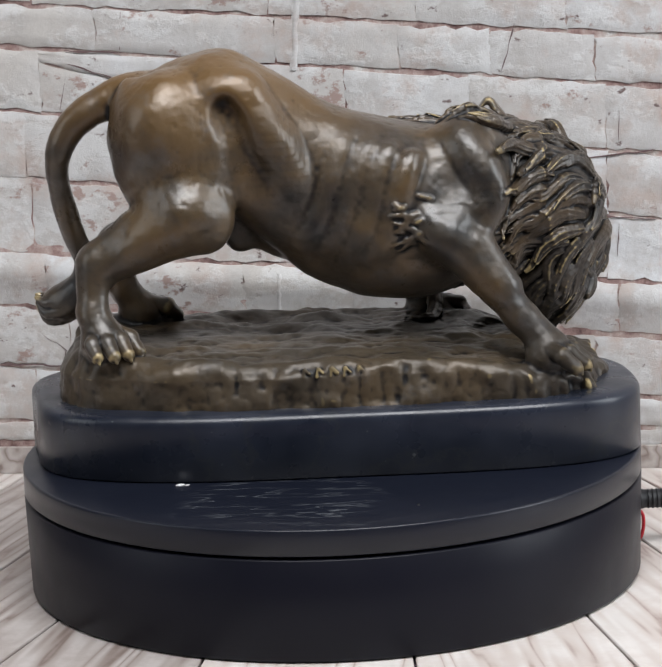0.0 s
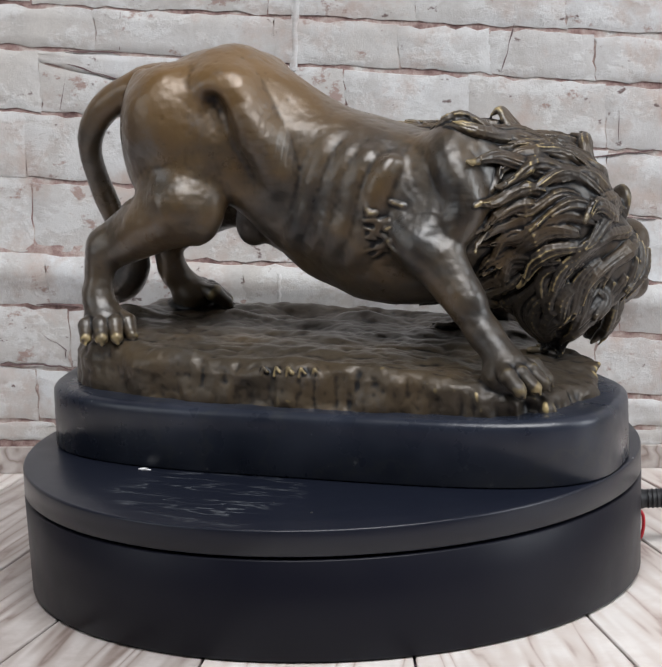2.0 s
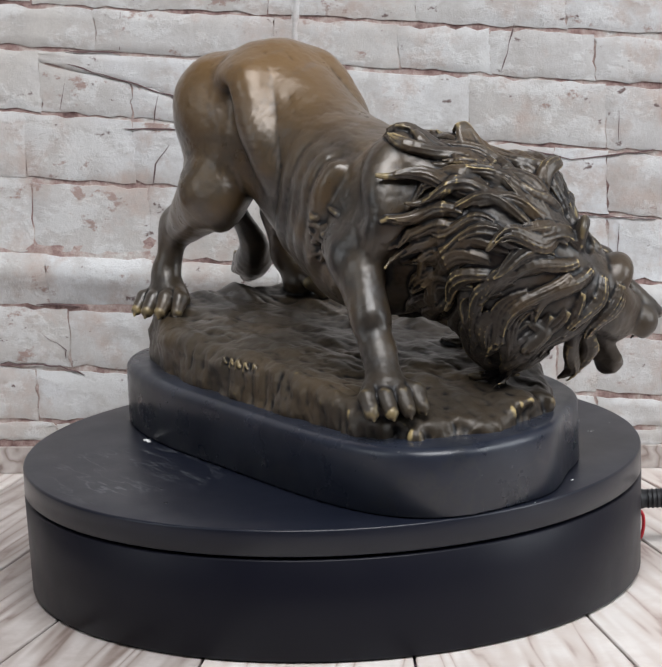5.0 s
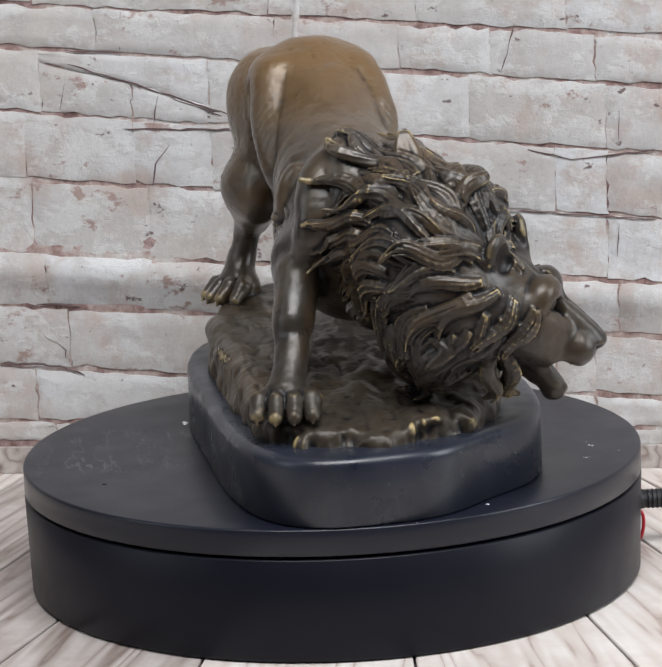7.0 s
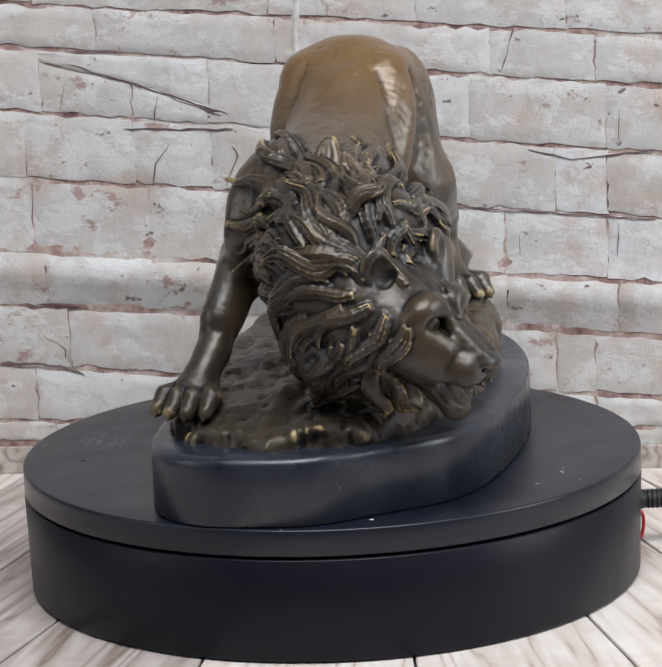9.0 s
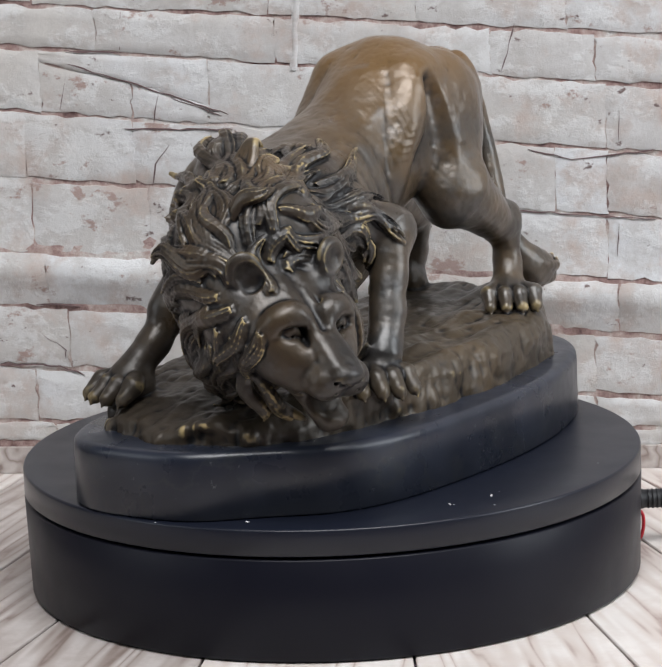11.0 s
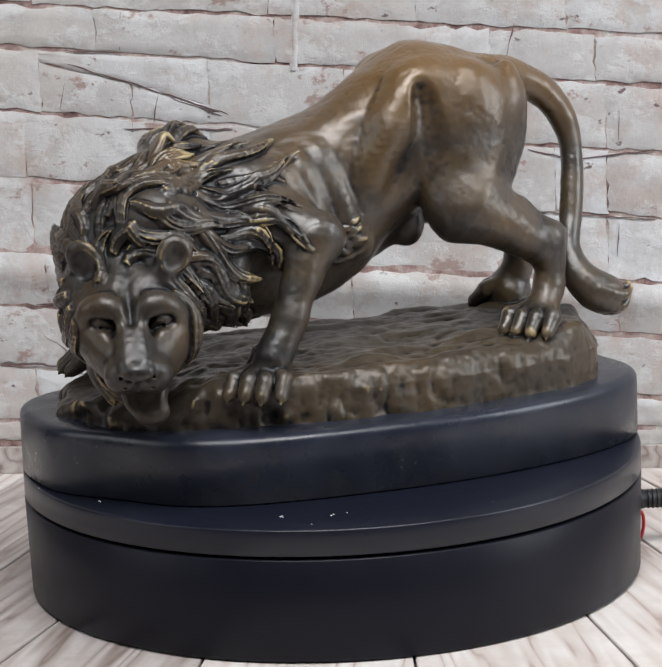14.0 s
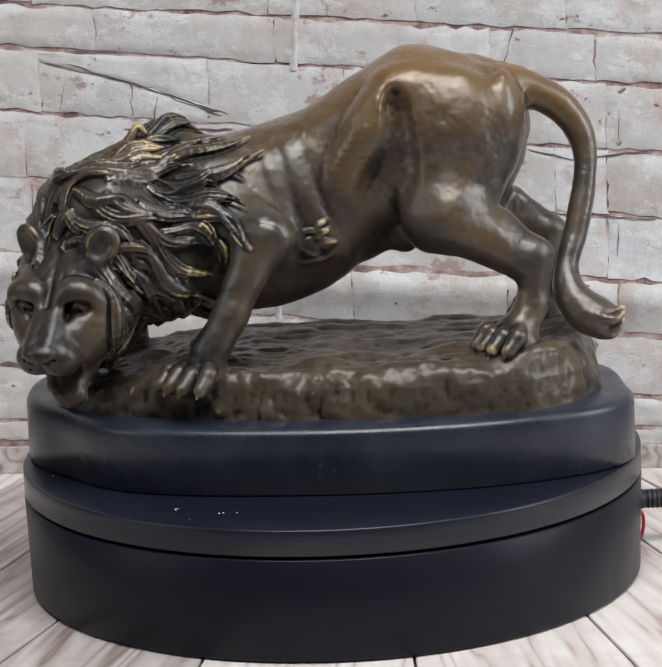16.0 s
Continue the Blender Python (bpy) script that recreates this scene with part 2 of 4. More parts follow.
def lathe(profile, outline, steps=192):
    """A closed solid turned from (inset, height) rows: outline(angle, inset) gives x and y."""
    bm = bmesh.new()
    rings = []
    for inset, z in profile:
        rings.append([bm.verts.new((*outline(2 * math.pi * k / steps, inset), z)) for k in range(steps)])
    for a, b in zip(rings, rings[1:]):
        for k in range(steps):
            bm.faces.new((a[k], a[(k + 1) % steps], b[(k + 1) % steps], b[k]))
    bm.faces.new(rings[0][::-1])
    bm.faces.new(rings[-1])
    return bm


def circle(radius):
    return lambda a, inset: ((radius - inset) * math.cos(a), (radius - inset) * math.sin(a))


def rounded(r, z0, z1, side, n=6):
    """The (inset, height) rows of a rounded upper edge at z1, side being its radius."""
    return [(r + side * (1 - math.cos(a)), z1 - side + side * math.sin(a)) for a in (math.pi / 2 * k / n for k in range(n + 1))]


def tube(points, radius, sides=12):
    bm = bmesh.new()
    rings = []
    pts = [Vector(q) for q in points]
    for k, q in enumerate(pts):
        d = (pts[min(k + 1, len(pts) - 1)] - pts[max(k - 1, 0)]).normalized()
        a = d.orthogonal().normalized() if k == 0 else (a - d * a.dot(d)).normalized()
        c = d.cross(a)
        r = radius[k] if isinstance(radius, (list, tuple)) else radius
        rings.append([bm.verts.new(q + r * (a * math.cos(2 * math.pi * j / sides) + c * math.sin(2 * math.pi * j / sides))) for j in range(sides)])
    for p, q in zip(rings, rings[1:]):
        for j in range(sides):
            bm.faces.new((p[j], p[(j + 1) % sides], q[(j + 1) % sides], q[j]))
    bm.faces.new(rings[0][::-1])
    bm.faces.new(rings[-1])
    return bm


# ---- the room, its printed boards and brick wall ----
def room():
    # unseen walls and ceiling added to bound the light; their darkness limits fill
    for name, mat, b in (("wall_left", PAINT, (-1.95, -1.85, -3.1, 0.7, -0.02, 2.2)), ("wall_right", PAINT, (1.85, 1.95, -3.1, 0.7, -0.02, 2.2)),
                         ("wall_behind", DIM, (-1.85, 1.85, -3.1, -3.0, -0.02, 2.2)), ("wall_far", PAINT, (-1.85, 1.85, 0.6, 0.7, -0.02, 2.2)),
                         ("ceiling", PAINT, (-1.95, 1.95, -3.1, 0.7, 2.2, 2.3)), ("floor", JOINT, (-1.95, 1.95, -3.1, 0.7, -0.06, -0.0035))):
        ob = put(name, box(bmesh.new(), *b), mat, smooth=False)
        tagged(ob, "dark base under the limed boards" if name == "floor" else "unseen plain wall added to close the room", name.split("_")[0], kind="structure")


# ---- the bronze lion: one solid shaped from blended masses, in millimetres ----
STEP = 0.46
LOW, HIGH = np.array((-152.0, -66.0, 29.0)), np.array((152.0, 128.0, 206.0))


class Clay:
    """A distance field in which masses are blended, grooves cut, and a skin is drawn."""

    def __init__(self, low, high, step, far=12.0):
        self.low, self.step, self.far = low, step, far
        self.shape = np.ceil((high - low) / step).astype(int) + 1
        self.f = np.full(self.shape, far, np.float32)

    def block(self, lo, hi):
        a = np.clip(np.floor((np.asarray(lo) - self.low) / self.step).astype(int), 0, self.shape - 1)
        b = np.clip(np.ceil((np.asarray(hi) - self.low) / self.step).astype(int) + 1, 1, self.shape)
        sl = tuple(slice(i, j) for i, j in zip(a, b))
        ax = [(self.low[k] + self.step * np.arange(a[k], b[k])).astype(np.float32) for k in range(3)]
        return sl, ax[0][:, None, None], ax[1][None, :, None], ax[2][None, None, :]

    def join(self, sl, d, k):
        a = self.f[sl]
        d = np.minimum(d, self.far)
        h = np.maximum(k - np.abs(a - d), 0) / k
        self.f[sl] = np.minimum(a, d) - h * h * k * 0.25

    def cut(self, sl, d, k):
        a = self.f[sl]
        h = np.maximum(k - np.abs(a + d), 0) / k
        self.f[sl] = np.maximum(a, -d) + h * h * k * 0.25

    def cone(self, a, b, ra, rb, k=3.0, cut=False):
        a, b = np.asarray(a, np.float32), np.asarray(b, np.float32)
        pad = max(ra, rb) + k + 1.5
        sl, x, y, z = self.block(np.minimum(a, b) - pad, np.maximum(a, b) + pad)
        v = b - a
        t = np.clip(((x - a[0]) * v[0] + (y - a[1]) * v[1] + (z - a[2]) * v[2]) / max(float(v @ v), 1e-6), 0, 1)
        d = np.sqrt((x - a[0] - t * v[0]) ** 2 + (y - a[1] - t * v[1]) ** 2 + (z - a[2] - t * v[2]) ** 2) - (ra + (rb - ra) * t)
        (self.cut if cut else self.join)(sl, d, k)

    def egg(self, c, r, k=5.0, turn=None, cut=False):
        """An ellipsoid; turn: a 3 x 3 array whose rows are its axes."""
        c, r = np.asarray(c, np.float32), np.asarray(r, np.float32)
        pad = max(r) + k + 1.5
        if turn is None:
            sl, x, y, z = self.block(c - r - k - 1.5, c + r + k + 1.5)
            u, v, w = x - c[0], y - c[1], z - c[2]
        else:
            sl, x, y, z = self.block(c - pad, c + pad)
            x, y, z = x - c[0], y - c[1], z - c[2]
            u, v, w = (x * turn[i][0] + y * turn[i][1] + z * turn[i][2] for i in range(3))
        k0 = np.sqrt((u / r[0]) ** 2 + (v / r[1]) ** 2 + (w / r[2]) ** 2)
        k1 = np.sqrt((u / r[0] ** 2) ** 2 + (v / r[1] ** 2) ** 2 + (w / r[2] ** 2) ** 2)
        (self.cut if cut else self.join)(sl, k0 * (k0 - 1) / np.maximum(k1, 1e-6), k)

    def rope(self, pts, radii, k=2.0, n=5, cut=False):
        """A tapered strand through points, smoothed into n pieces a span."""
        pts = spline([np.asarray(q, float) for q in pts], n)
        radii = np.interp(np.linspace(0, 1, len(pts)), np.linspace(0, 1, len(radii)), radii)
        for i in range(len(pts) - 1):
            self.cone(pts[i], pts[i + 1], radii[i], radii[i + 1], k, cut)

    def skin(self):
        """Surface nets: the vertices and quads of the zero level, in metres."""
        f, s = self.f, self.f < 0
        corners = [(i, j, k) for i in (0, 1) for j in (0, 1) for k in (0, 1)]
        n = np.array(f.shape) - 1
        part_of = lambda arr, c: arr[c[0]:c[0] + n[0], c[1]:c[1] + n[1], c[2]:c[2] + n[2]]
        count = np.zeros(n, np.int8)
        for c in corners:
            count += part_of(s, c)
        cells = np.argwhere((count > 0) & (count < 8))
        val = {c: f[cells[:, 0] + c[0], cells[:, 1] + c[1], cells[:, 2] + c[2]] for c in corners}
        total, hits = np.zeros((len(cells), 3)), np.zeros(len(cells))
        for c in corners:
            for ax in range(3):
                if c[ax] == 0:
                    e = list(c)
                    e[ax] = 1
                    a, b = val[c], val[tuple(e)]
                    cross = (a < 0) != (b < 0)
                    t = np.where(cross, a / np.where(cross, a - b, 1), 0)
                    q = np.tile(np.array(c, float), (len(cells), 1))
                    q[:, ax] = t
                    total[cross] += q[cross]
                    hits += cross
        verts = self.low + self.step * (cells + total / hits[:, None])
        index = np.full(n, -1, np.int32)
        index[tuple(cells.T)] = np.arange(len(cells))
        quads = []
        for ax in range(3):
            u, v = (ax + 1) % 3, (ax + 2) % 3
            sl0, sl1 = [slice(None)] * 3, [slice(None)] * 3
            sl0[ax], sl1[ax] = slice(0, -1), slice(1, None)
            a, b = s[tuple(sl0)], s[tuple(sl1)]
            e = np.argwhere(a != b)
            e = e[(e[:, u] > 0) & (e[:, v] > 0) & (e[:, u] < n[u]) & (e[:, v] < n[v])]
            inside = a[tuple(e.T)]
            ids = []
            for du, dv in ((1, 1), (0, 1), (0, 0), (1, 0)):
                c = e.copy()
                c[:, u] -= du
                c[:, v] -= dv
                ids.append(index[tuple(c.T)])
            q = np.stack(ids, 1)
            q[~inside] = q[~inside][:, ::-1]
            quads.append(q)
        quads = np.concatenate(quads)
        a, b = quads.ravel(), np.roll(quads, -1, 1).ravel()
        near = np.bincount(a, minlength=len(verts)) + np.bincount(b, minlength=len(verts))
        for _ in range(1):
            mean = np.stack([np.bincount(a, verts[b, k], len(verts)) + np.bincount(b, verts[a, k], len(verts)) for k in range(3)], 1) / near[:, None]
            verts = verts + 0.5 * (mean - verts)
        return verts / 1000, quads


def spline(pts, n):
    """Points along a smooth curve through pts, n a span."""
    out = []
    p = [2 * pts[0] - pts[1], *pts, 2 * pts[-1] - pts[-2]]
    for i in range(1, len(p) - 2):
        a, b, c, d = p[i - 1:i + 3]
        for t in np.arange(n) / n:
            out.append(0.5 * (2 * b + (c - a) * t + (2 * a - 5 * b + 4 * c - d) * t * t + (3 * b - a - 3 * c + d) * t ** 3))
    return [*out, pts[-1]]


LATTICE = np.random.RandomState(7).rand(64, 64, 64).astype(np.float32)


def cloud(x, y, z):
    """Smooth noise of about 0 to 1 on a unit lattice."""
    x, y, z = np.broadcast_arrays(x, y, z)
    i = [np.floor(c).astype(np.int32) for c in (x, y, z)]
    t = [c - k for c, k in zip((x, y, z), i)]
    t = [a * a * (3 - 2 * a) for a in t]
    out = np.zeros(x.shape, np.float32)
    for a in (0, 1):
        for b in (0, 1):
            for c in (0, 1):
                w = (t[0] if a else 1 - t[0]) * (t[1] if b else 1 - t[1]) * (t[2] if c else 1 - t[2])
                out += w * LATTICE[(i[0] + a) % 64, (i[1] + b) % 64, (i[2] + c) % 64]
    return out


def trunk(clay):
    """Rump, loin, ribs and chest as one lofted mass: x, centre y, half width, belly and back heights."""
    rows = np.array(((-95, 7, 12, 150, 173), (-85, 6, 25, 128, 181), (-66, 6, 32, 122, 190.5), (-46, 6, 33, 118, 197), (-28, 6, 29, 103, 189),
                     (-9, 8, 28.5, 83, 175.5), (8, 8, 31, 76, 166), (24, 8, 34, 72.5, 160), (42, 9, 35, 70.5, 155.5), (60, 11, 34, 73, 154), (80, 14, 28, 84, 153), (98, 18, 20, 100, 145)))
    sl, x, y, z = clay.block((-112, -60, 60), (112, 80, 206))
    xs = x.ravel()
    cy, w, lo, hi = (np.interp(xs, rows[:, 0], rows[:, k]) for k in (1, 2, 3, 4))
    n = round(9 / STEP)
    soft = lambda a: np.convolve(np.pad(a, n, "edge"), np.ones(2 * n + 1) / (2 * n + 1), "valid")
    cy, w, lo, hi = (soft(a)[:, None, None].astype(np.float32) for a in (cy, w, lo, hi))
    cz, h = (lo + hi) / 2, (hi - lo) / 2
    r = (np.abs((y - cy) / w) ** 2.3 + np.abs((z - cz) / h) ** 2.3) ** (1 / 2.3)
    d = (r - 1) * np.minimum(w, h) * 0.9
    d = np.maximum(d, np.maximum(-97 - x, x - 104))
    clay.join(sl, d.astype(np.float32), 4)


def paw(clay, c, heading, size=1.0, spread=8.0, rise=0.0):
    """A paw with four toes and claws, pointing along heading degrees."""
    a = radians(heading)
    f, s = np.array((math.cos(a), math.sin(a), 0)), np.array((-math.sin(a), math.cos(a), 0))
    c = np.asarray(c, float)
    up = np.array((0, 0, 1.0))
    clay.egg(c - 2 * f * size, (9.5 * size, 9.5 * size, 7 * size), 4)
    for i, off in enumerate((-1.5, -0.5, 0.5, 1.5)):
        fore = (9.0 - 1.6 * abs(off) ** 1.6) * size
        side = s * off * spread * 0.80 * size
        clay.cone(c + side * 0.6 + up * 3 * size, c + side + f * fore * 0.75 + up * (1.4 * size), 3.2 * size, 3.7 * size, 1.0)
        clay.cone(c + side + f * fore * 0.75 + up * 1.2 * size, c + side * 1.06 + f * (fore + 4.2 * size) - up * 3.6 * size, 3.6 * size, 2.7 * size, 0.8)
        clay.cone(c + side * 1.06 + f * (fore + 4.5 * size) - up * 2.5 * size, c + side * 1.08 + f * (fore + 6.6 * size) - up * 6.0 * size, 1.6 * size, 0.7, 0.8)


def ground_top(x, y):
    g = 52.5 - 0.028 * x + 0.02 * y + 5 * (cloud(x / 34 + 3, y / 26 + 9, 0.5) - 0.5) + 4.5 * (cloud(x / 21, y / 9, 4.5) - 0.5) + 2.2 * np.abs(cloud(x / 13 + 5, y / 6, 2.5) - 0.5) + 1.1 * (cloud(x / 5, y / 4, 8.5) - 0.5)
    return g - 9 * np.clip((x - 70) / 50, 0, 1) + 4 * np.clip((-x - 80) / 35, 0, 1)


def rock(clay):
    """The rough oval of ground under the lion, with worn, grassy edges."""
    sl, x, y, z = clay.block((-140, -66, 25), (144, 100, 78))
    cx, cy = 1.5, 12.0
    n = np.where(x > cx, np.where(y > cy, 2.2, 4.5), 2.9).astype(np.float32)
    r = (np.abs((x - cx) / 131) ** n + np.abs((y - cy) / 64.5) ** n) ** (1 / n)
    lip = np.clip((cy - y) / 30, 0, 1)
    r = r * (1 - 0.005 * lip * np.clip((x - 20) / 60, 0, 1) - 0.025 * lip * np.clip((-x - 55) / 40, 0, 1))
    tufts = cloud(x / 7.5 + 7, y / 7.5, z / 9)
    worn = 0.3 + 0.7 * np.clip((x + 78) / 40, 0, 1)
    side = (r - 1) * 63 + 4.0 * (cloud(x / 19, y / 19, z / 16) - 0.5) + worn * (3.0 * (tufts - 0.5) + 1.4 * (cloud(x / 3.6, y / 3.6, z / 11) - 0.5)) + 2.5 * np.clip((z - 46) / 10, 0, 1)
    top = z - ground_top(x, y) - 2.0 * np.clip(1 + side / 9, 0, 1) * tufts
    k = 8.0
    h = np.maximum(k - np.abs(side - top), 0) / k
    clay.join(sl, (np.maximum(side, top) + h * h * k * 0.25).astype(np.float32), 3)


# head: origin between the eyes, with its own left, forward (along the muzzle) and up
HEAD = np.array((118.0, 83.0, 93.0))
HF = np.array((0.18, 0.67, -0.72))
HF /= np.linalg.norm(HF)
HL = np.array((-0.97, 0.20, 0.05))
HL -= HF * (HL @ HF)
HL /= np.linalg.norm(HL)
HU = np.cross(HL, HF)
HU *= np.sign(HU[2])


def on_head(l, f, u):
    return HEAD + HL * (l + 0.05 * f - 0.10 * u) + HF * f + HU * u


def face(clay):
    axes = np.array((HL, HF, HU))
    egg = lambda c, r, k=3.0, cut=False: clay.egg(on_head(*c), r, k, axes, cut)
    egg((0, -20, -19), (26, 28, 20), 6)
    egg((0, -12, -11), (19, 16, 11), 9)
    egg((0, 0, -16), (18, 20, 13), 9)
    egg((0, 18, -11.0), (14.0, 15, 11.5), 7)
    egg((0, -2, -26), (17, 18, 14), 9)
    clay.cone(on_head(0, -8, -4.2), on_head(0, 27, -3.2), 5.4, 5.2, 6)
    for s in (-1, 1):
        # cheek, jaw and the bone under the eye
        egg((s * 15.5, 0, -16), (9, 14, 11), 10)
        clay.cone(on_head(s * 17, -12, -19), on_head(s * 9, 17, -19), 10, 6.5, 9)
        clay.cone(on_head(s * 20, -3, -10), on_head(s * 11.5, 12, -9.5), 4.0, 4.2, 6)
        # heavy brow, falling outwards
        clay.rope([on_head(s * 5.5, 0.5, -0.2), on_head(s * 10, -3.5, 1.2), on_head(s * 16, -4.0, -0.8), on_head(s * 20, -2.5, -5.5)], (0.9, 1.3, 1.2, 0.8), 8, 4)
        # socket, eyeball and lids
        egg((s * 13.4, 3.4, -1.9), (5.0, 2.4, 2.0), 3.5, True)
        egg((s * 8.2, 6.0, -2.6), (1.8, 4.0, 2.2), 4, True)
        egg((s * 13.5, 2.2, -4.0), (3.6, 2.6, 2.6), 0.9)
        clay.rope([on_head(s * 8.8, 4.0, -4.6), on_head(s * 13.2, 2.2, -1.4), on_head(s * 18.6, 1.0, -5.6)], (0.9, 1.5, 1.0), 0.9, 4)
        clay.rope([on_head(s * 8.8, 4.6, -5.4), on_head(s * 13.4, 6.2, -6.0), on_head(s * 18.4, 2.6, -7.6)], (0.7, 1.2, 0.7), 0.9, 4)
        egg((s * 13.7, 4.1, -3.7), (0.9, 0.9, 0.9), 0.5, True)
        # bridge of the nose, whisker pads, creases towards the cheek
        clay.cone(on_head(s * 3.4, 0, -1.2), on_head(s * 4.4, 26, -0.6), 2.2, 3.0, 4)
        egg((s * 6.8, 26.5, -9.4), (8.4, 7.8, 8.6), 3)
        for j in range(3):
            clay.cone(on_head(s * (6 + 2 * j), 34 - 2 * j, -8 - 1.8 * j), on_head(s * (10.0 + 2 * j), 27 - 3 * j, -7 - 1.8 * j), 0.5, 0.5, 0.9, cut=True)
        clay.cone(on_head(s * 3.2, -22, 4.0), on_head(s * 5.6, -3, 2.8), 0.9, 0.7, 2, cut=True)
    clay.cone(on_head(0, -26, 4.0), on_head(0, 6, 2.4), 1.6, 1.0, 4, cut=True)
    egg((0, 30.0, -1.4), (8.0, 4.4, 4.6), 1.6)
    for s in (-1, 1):
        egg((s * 4.2, 33.6, -3.2), (2.3, 1.8, 1.5), 1, True)
        clay.cone(on_head(s * 6.8, 33, -1.4), on_head(s * 7.6, 30, -4.4), 0.7, 0.7, 0.8, cut=True)
    clay.cone(on_head(0, 34, -4), on_head(0, 35, -12), 0.8, 0.8, 1, cut=True)
    # lower jaw, hanging open, with lips and tongue
    for s in (-1, 1):
        clay.cone(on_head(s * 11, 4, -25), on_head(s * 5.0, 29, -28.5), 4.6, 3.6, 3)
    clay.cone(on_head(0, 6, -32), on_head(0, 27, -31), 7.0, 4.6, 3)
    egg((2, 22, -30.5), (9.0, 12, 5.0), 3)
    egg((2.5, 32.5, -31.0), (8.4, 6.6, 6.6), 3)
    egg((0, 33.5, -20.6), (19, 15.5, 5.6), 1.8, True)
    egg((1, 22, -27.0), (5.5, 9, 2.0), 1.2)
    for s in (-1, 1):
        clay.cone(on_head(s * 5.0, 29.5, -13), on_head(s * 5.0, 29.5, -17.6), 1.4, 0.6, 0.8)
    # ears: rounded, cupped towards the front
    ears = []
    for tip, e, n in (((136.5, 55, 122), (0.50, -0.15, 0.85), (0.55, 0.75, -0.30)), ((90, 75.5, 124), (-0.50, -0.05, 0.86), (0.25, 0.9, -0.30))):
        e = np.array(e) / np.linalg.norm(e)
        n = np.array(n)
        n -= e * (n @ e)
        n /= np.linalg.norm(n)
        turn = np.array((np.cross(n, e), n, e))
        c = np.array(tip) - e * 9.0
        ears.append((c - n * 1.0, c + n * 3.9 - e * 1.4, turn))
    return ears


def set_ears(clay, ears):
    for back, hollow, turn in ears:
        clay.egg(back + turn[1] * 5 + turn[2] * 3, (7.0, 6.0, 7.0), 3, turn, True)
        clay.cone(back - turn[2] * 16 - turn[1] * 7, back - turn[2] * 3 - turn[1] * 1, 8.5, 4.6, 4)
        clay.egg(back, (8.2, 3.6, 9.0), 2.4, turn)
        clay.egg(hollow, (7.2, 3.9, 7.9), 0.9, turn, True)


def lion(clay):
    rock(clay)
    trunk(clay)
    # haunches
    for s, dx in ((-1, 0), (1, 4)):
        mid = 6.8
        cy = mid + s * 19
        clay.egg((-71 + dx, cy - s * 1, 148), (26, 18, 37), 9)
        clay.egg((-63 + dx, cy + s * 8, 129), (18, 11, 24), 8)
        clay.egg((-41, mid + s * 21 - 2, 178), (13, 9, 8), 9)
        clay.egg((-89, mid + s * 13, 160), (8, 12, 24), 8)
        clay.egg((-31 + dx, mid + s * 39, 144), (6, 6, 20), 12, None, True)
        clay.rope([(-38, mid + s * 21, 178), (-29, mid + s * 24.5, 165), (-20, mid + s * 26, 150), (-12, mid + s * 25, 132)], (1.8, 2.4, 2.2, 0.8), 13, 4)
    clay.egg((-74, -16, 162), (18, 17, 22), 10)
    clay.rope([(-39, 37, 176), (-41, 42, 160), (-42, 46, 140), (-40, 46, 126)], (1.5, 3.6, 4.6, 3.0), 7, 4, True)
    clay.rope([(-44, -24, 172), (-40, -30, 158), (-38, -33, 142), (-42, -33, 126)], (1.5, 2.6, 3.4, 2.2), 9, 4, True)
    # knee and shin planes
    for y in (-38, 51):
        clay.egg((-53, y * 0.70 + 1.5, 116), (10, 7, 12), 11)
    # hind legs
    clay.cone((-65, -22, 120), (-102, -19, 97.5), 17.5, 9.2, 8)
    clay.cone((-93, -19, 116), (-110, -18, 101), 5, 6.0, 7)
    clay.cone((-108, -19, 100), (-111, -25, 74), 7.6, 6.4, 5)
    clay.cone((-114, -18, 99), (-115, -24, 78), 3.4, 3.4, 3)
    clay.cone((-111, -25, 76), (-106, -29, 64), 6.8, 9.0, 4)
    paw(clay, (-104.5, -29, 62), -58, 1.12)
    clay.cone((-62, 36, 119), (-94, 37, 97.5), 17.5, 9.6, 8)
    clay.cone((-88, 34, 114), (-104, 36, 100), 5, 6.0, 7)
    clay.cone((-102, 37, 100), (-100, 40, 74), 7.6, 6.4, 5)
    clay.cone((-108, 36, 99), (-105, 39, 78), 3.4, 3.4, 3)
    clay.cone((-100, 40, 76), (-94, 44, 65), 6.8, 9.0, 4)
    paw(clay, (-90, 47, 63), 42, 1.12)
    # tail and tuft
    clay.cone((-66, 8, 179), (-97, 6, 172.5), 8, 6.8, 8)
    clay.rope([(-84, 8, 177), (-97, 6, 173.5), (-112, 4, 166.5), (-122.8, 4, 153.5), (-126.3, 7.5, 138.5), (-124.2, 13, 121), (-121, 19, 106), (-116.5, 26, 92), (-117.5, 32, 80), (-125, 36, 71), (-134, 38, 68)],
              (9, 7.0, 5.9, 5.1, 4.6, 4.1, 3.9, 4.2, 6.0, 7.8, 6.4), 4, 5)
    for a, b in ((-4, 3), (3, -4), (5, 2), (-1, -6), (1, 5), (-5, -2)):
        clay.rope([(-117, 31 + a * 0.6, 82), (-125, 36 + a * 1.3, 71 + b), (-137, 38 + a * 1.2, 67 + b), (-143, 38 + a * 0.6, 71 + b * 0.5)], (2.0, 3.0, 2.4, 0.7), 1.0, 4)
    # a row of raised strokes on the edge of the ground
    for i in range(5):
        x = -12 + 6.4 * i
        y = -60.0
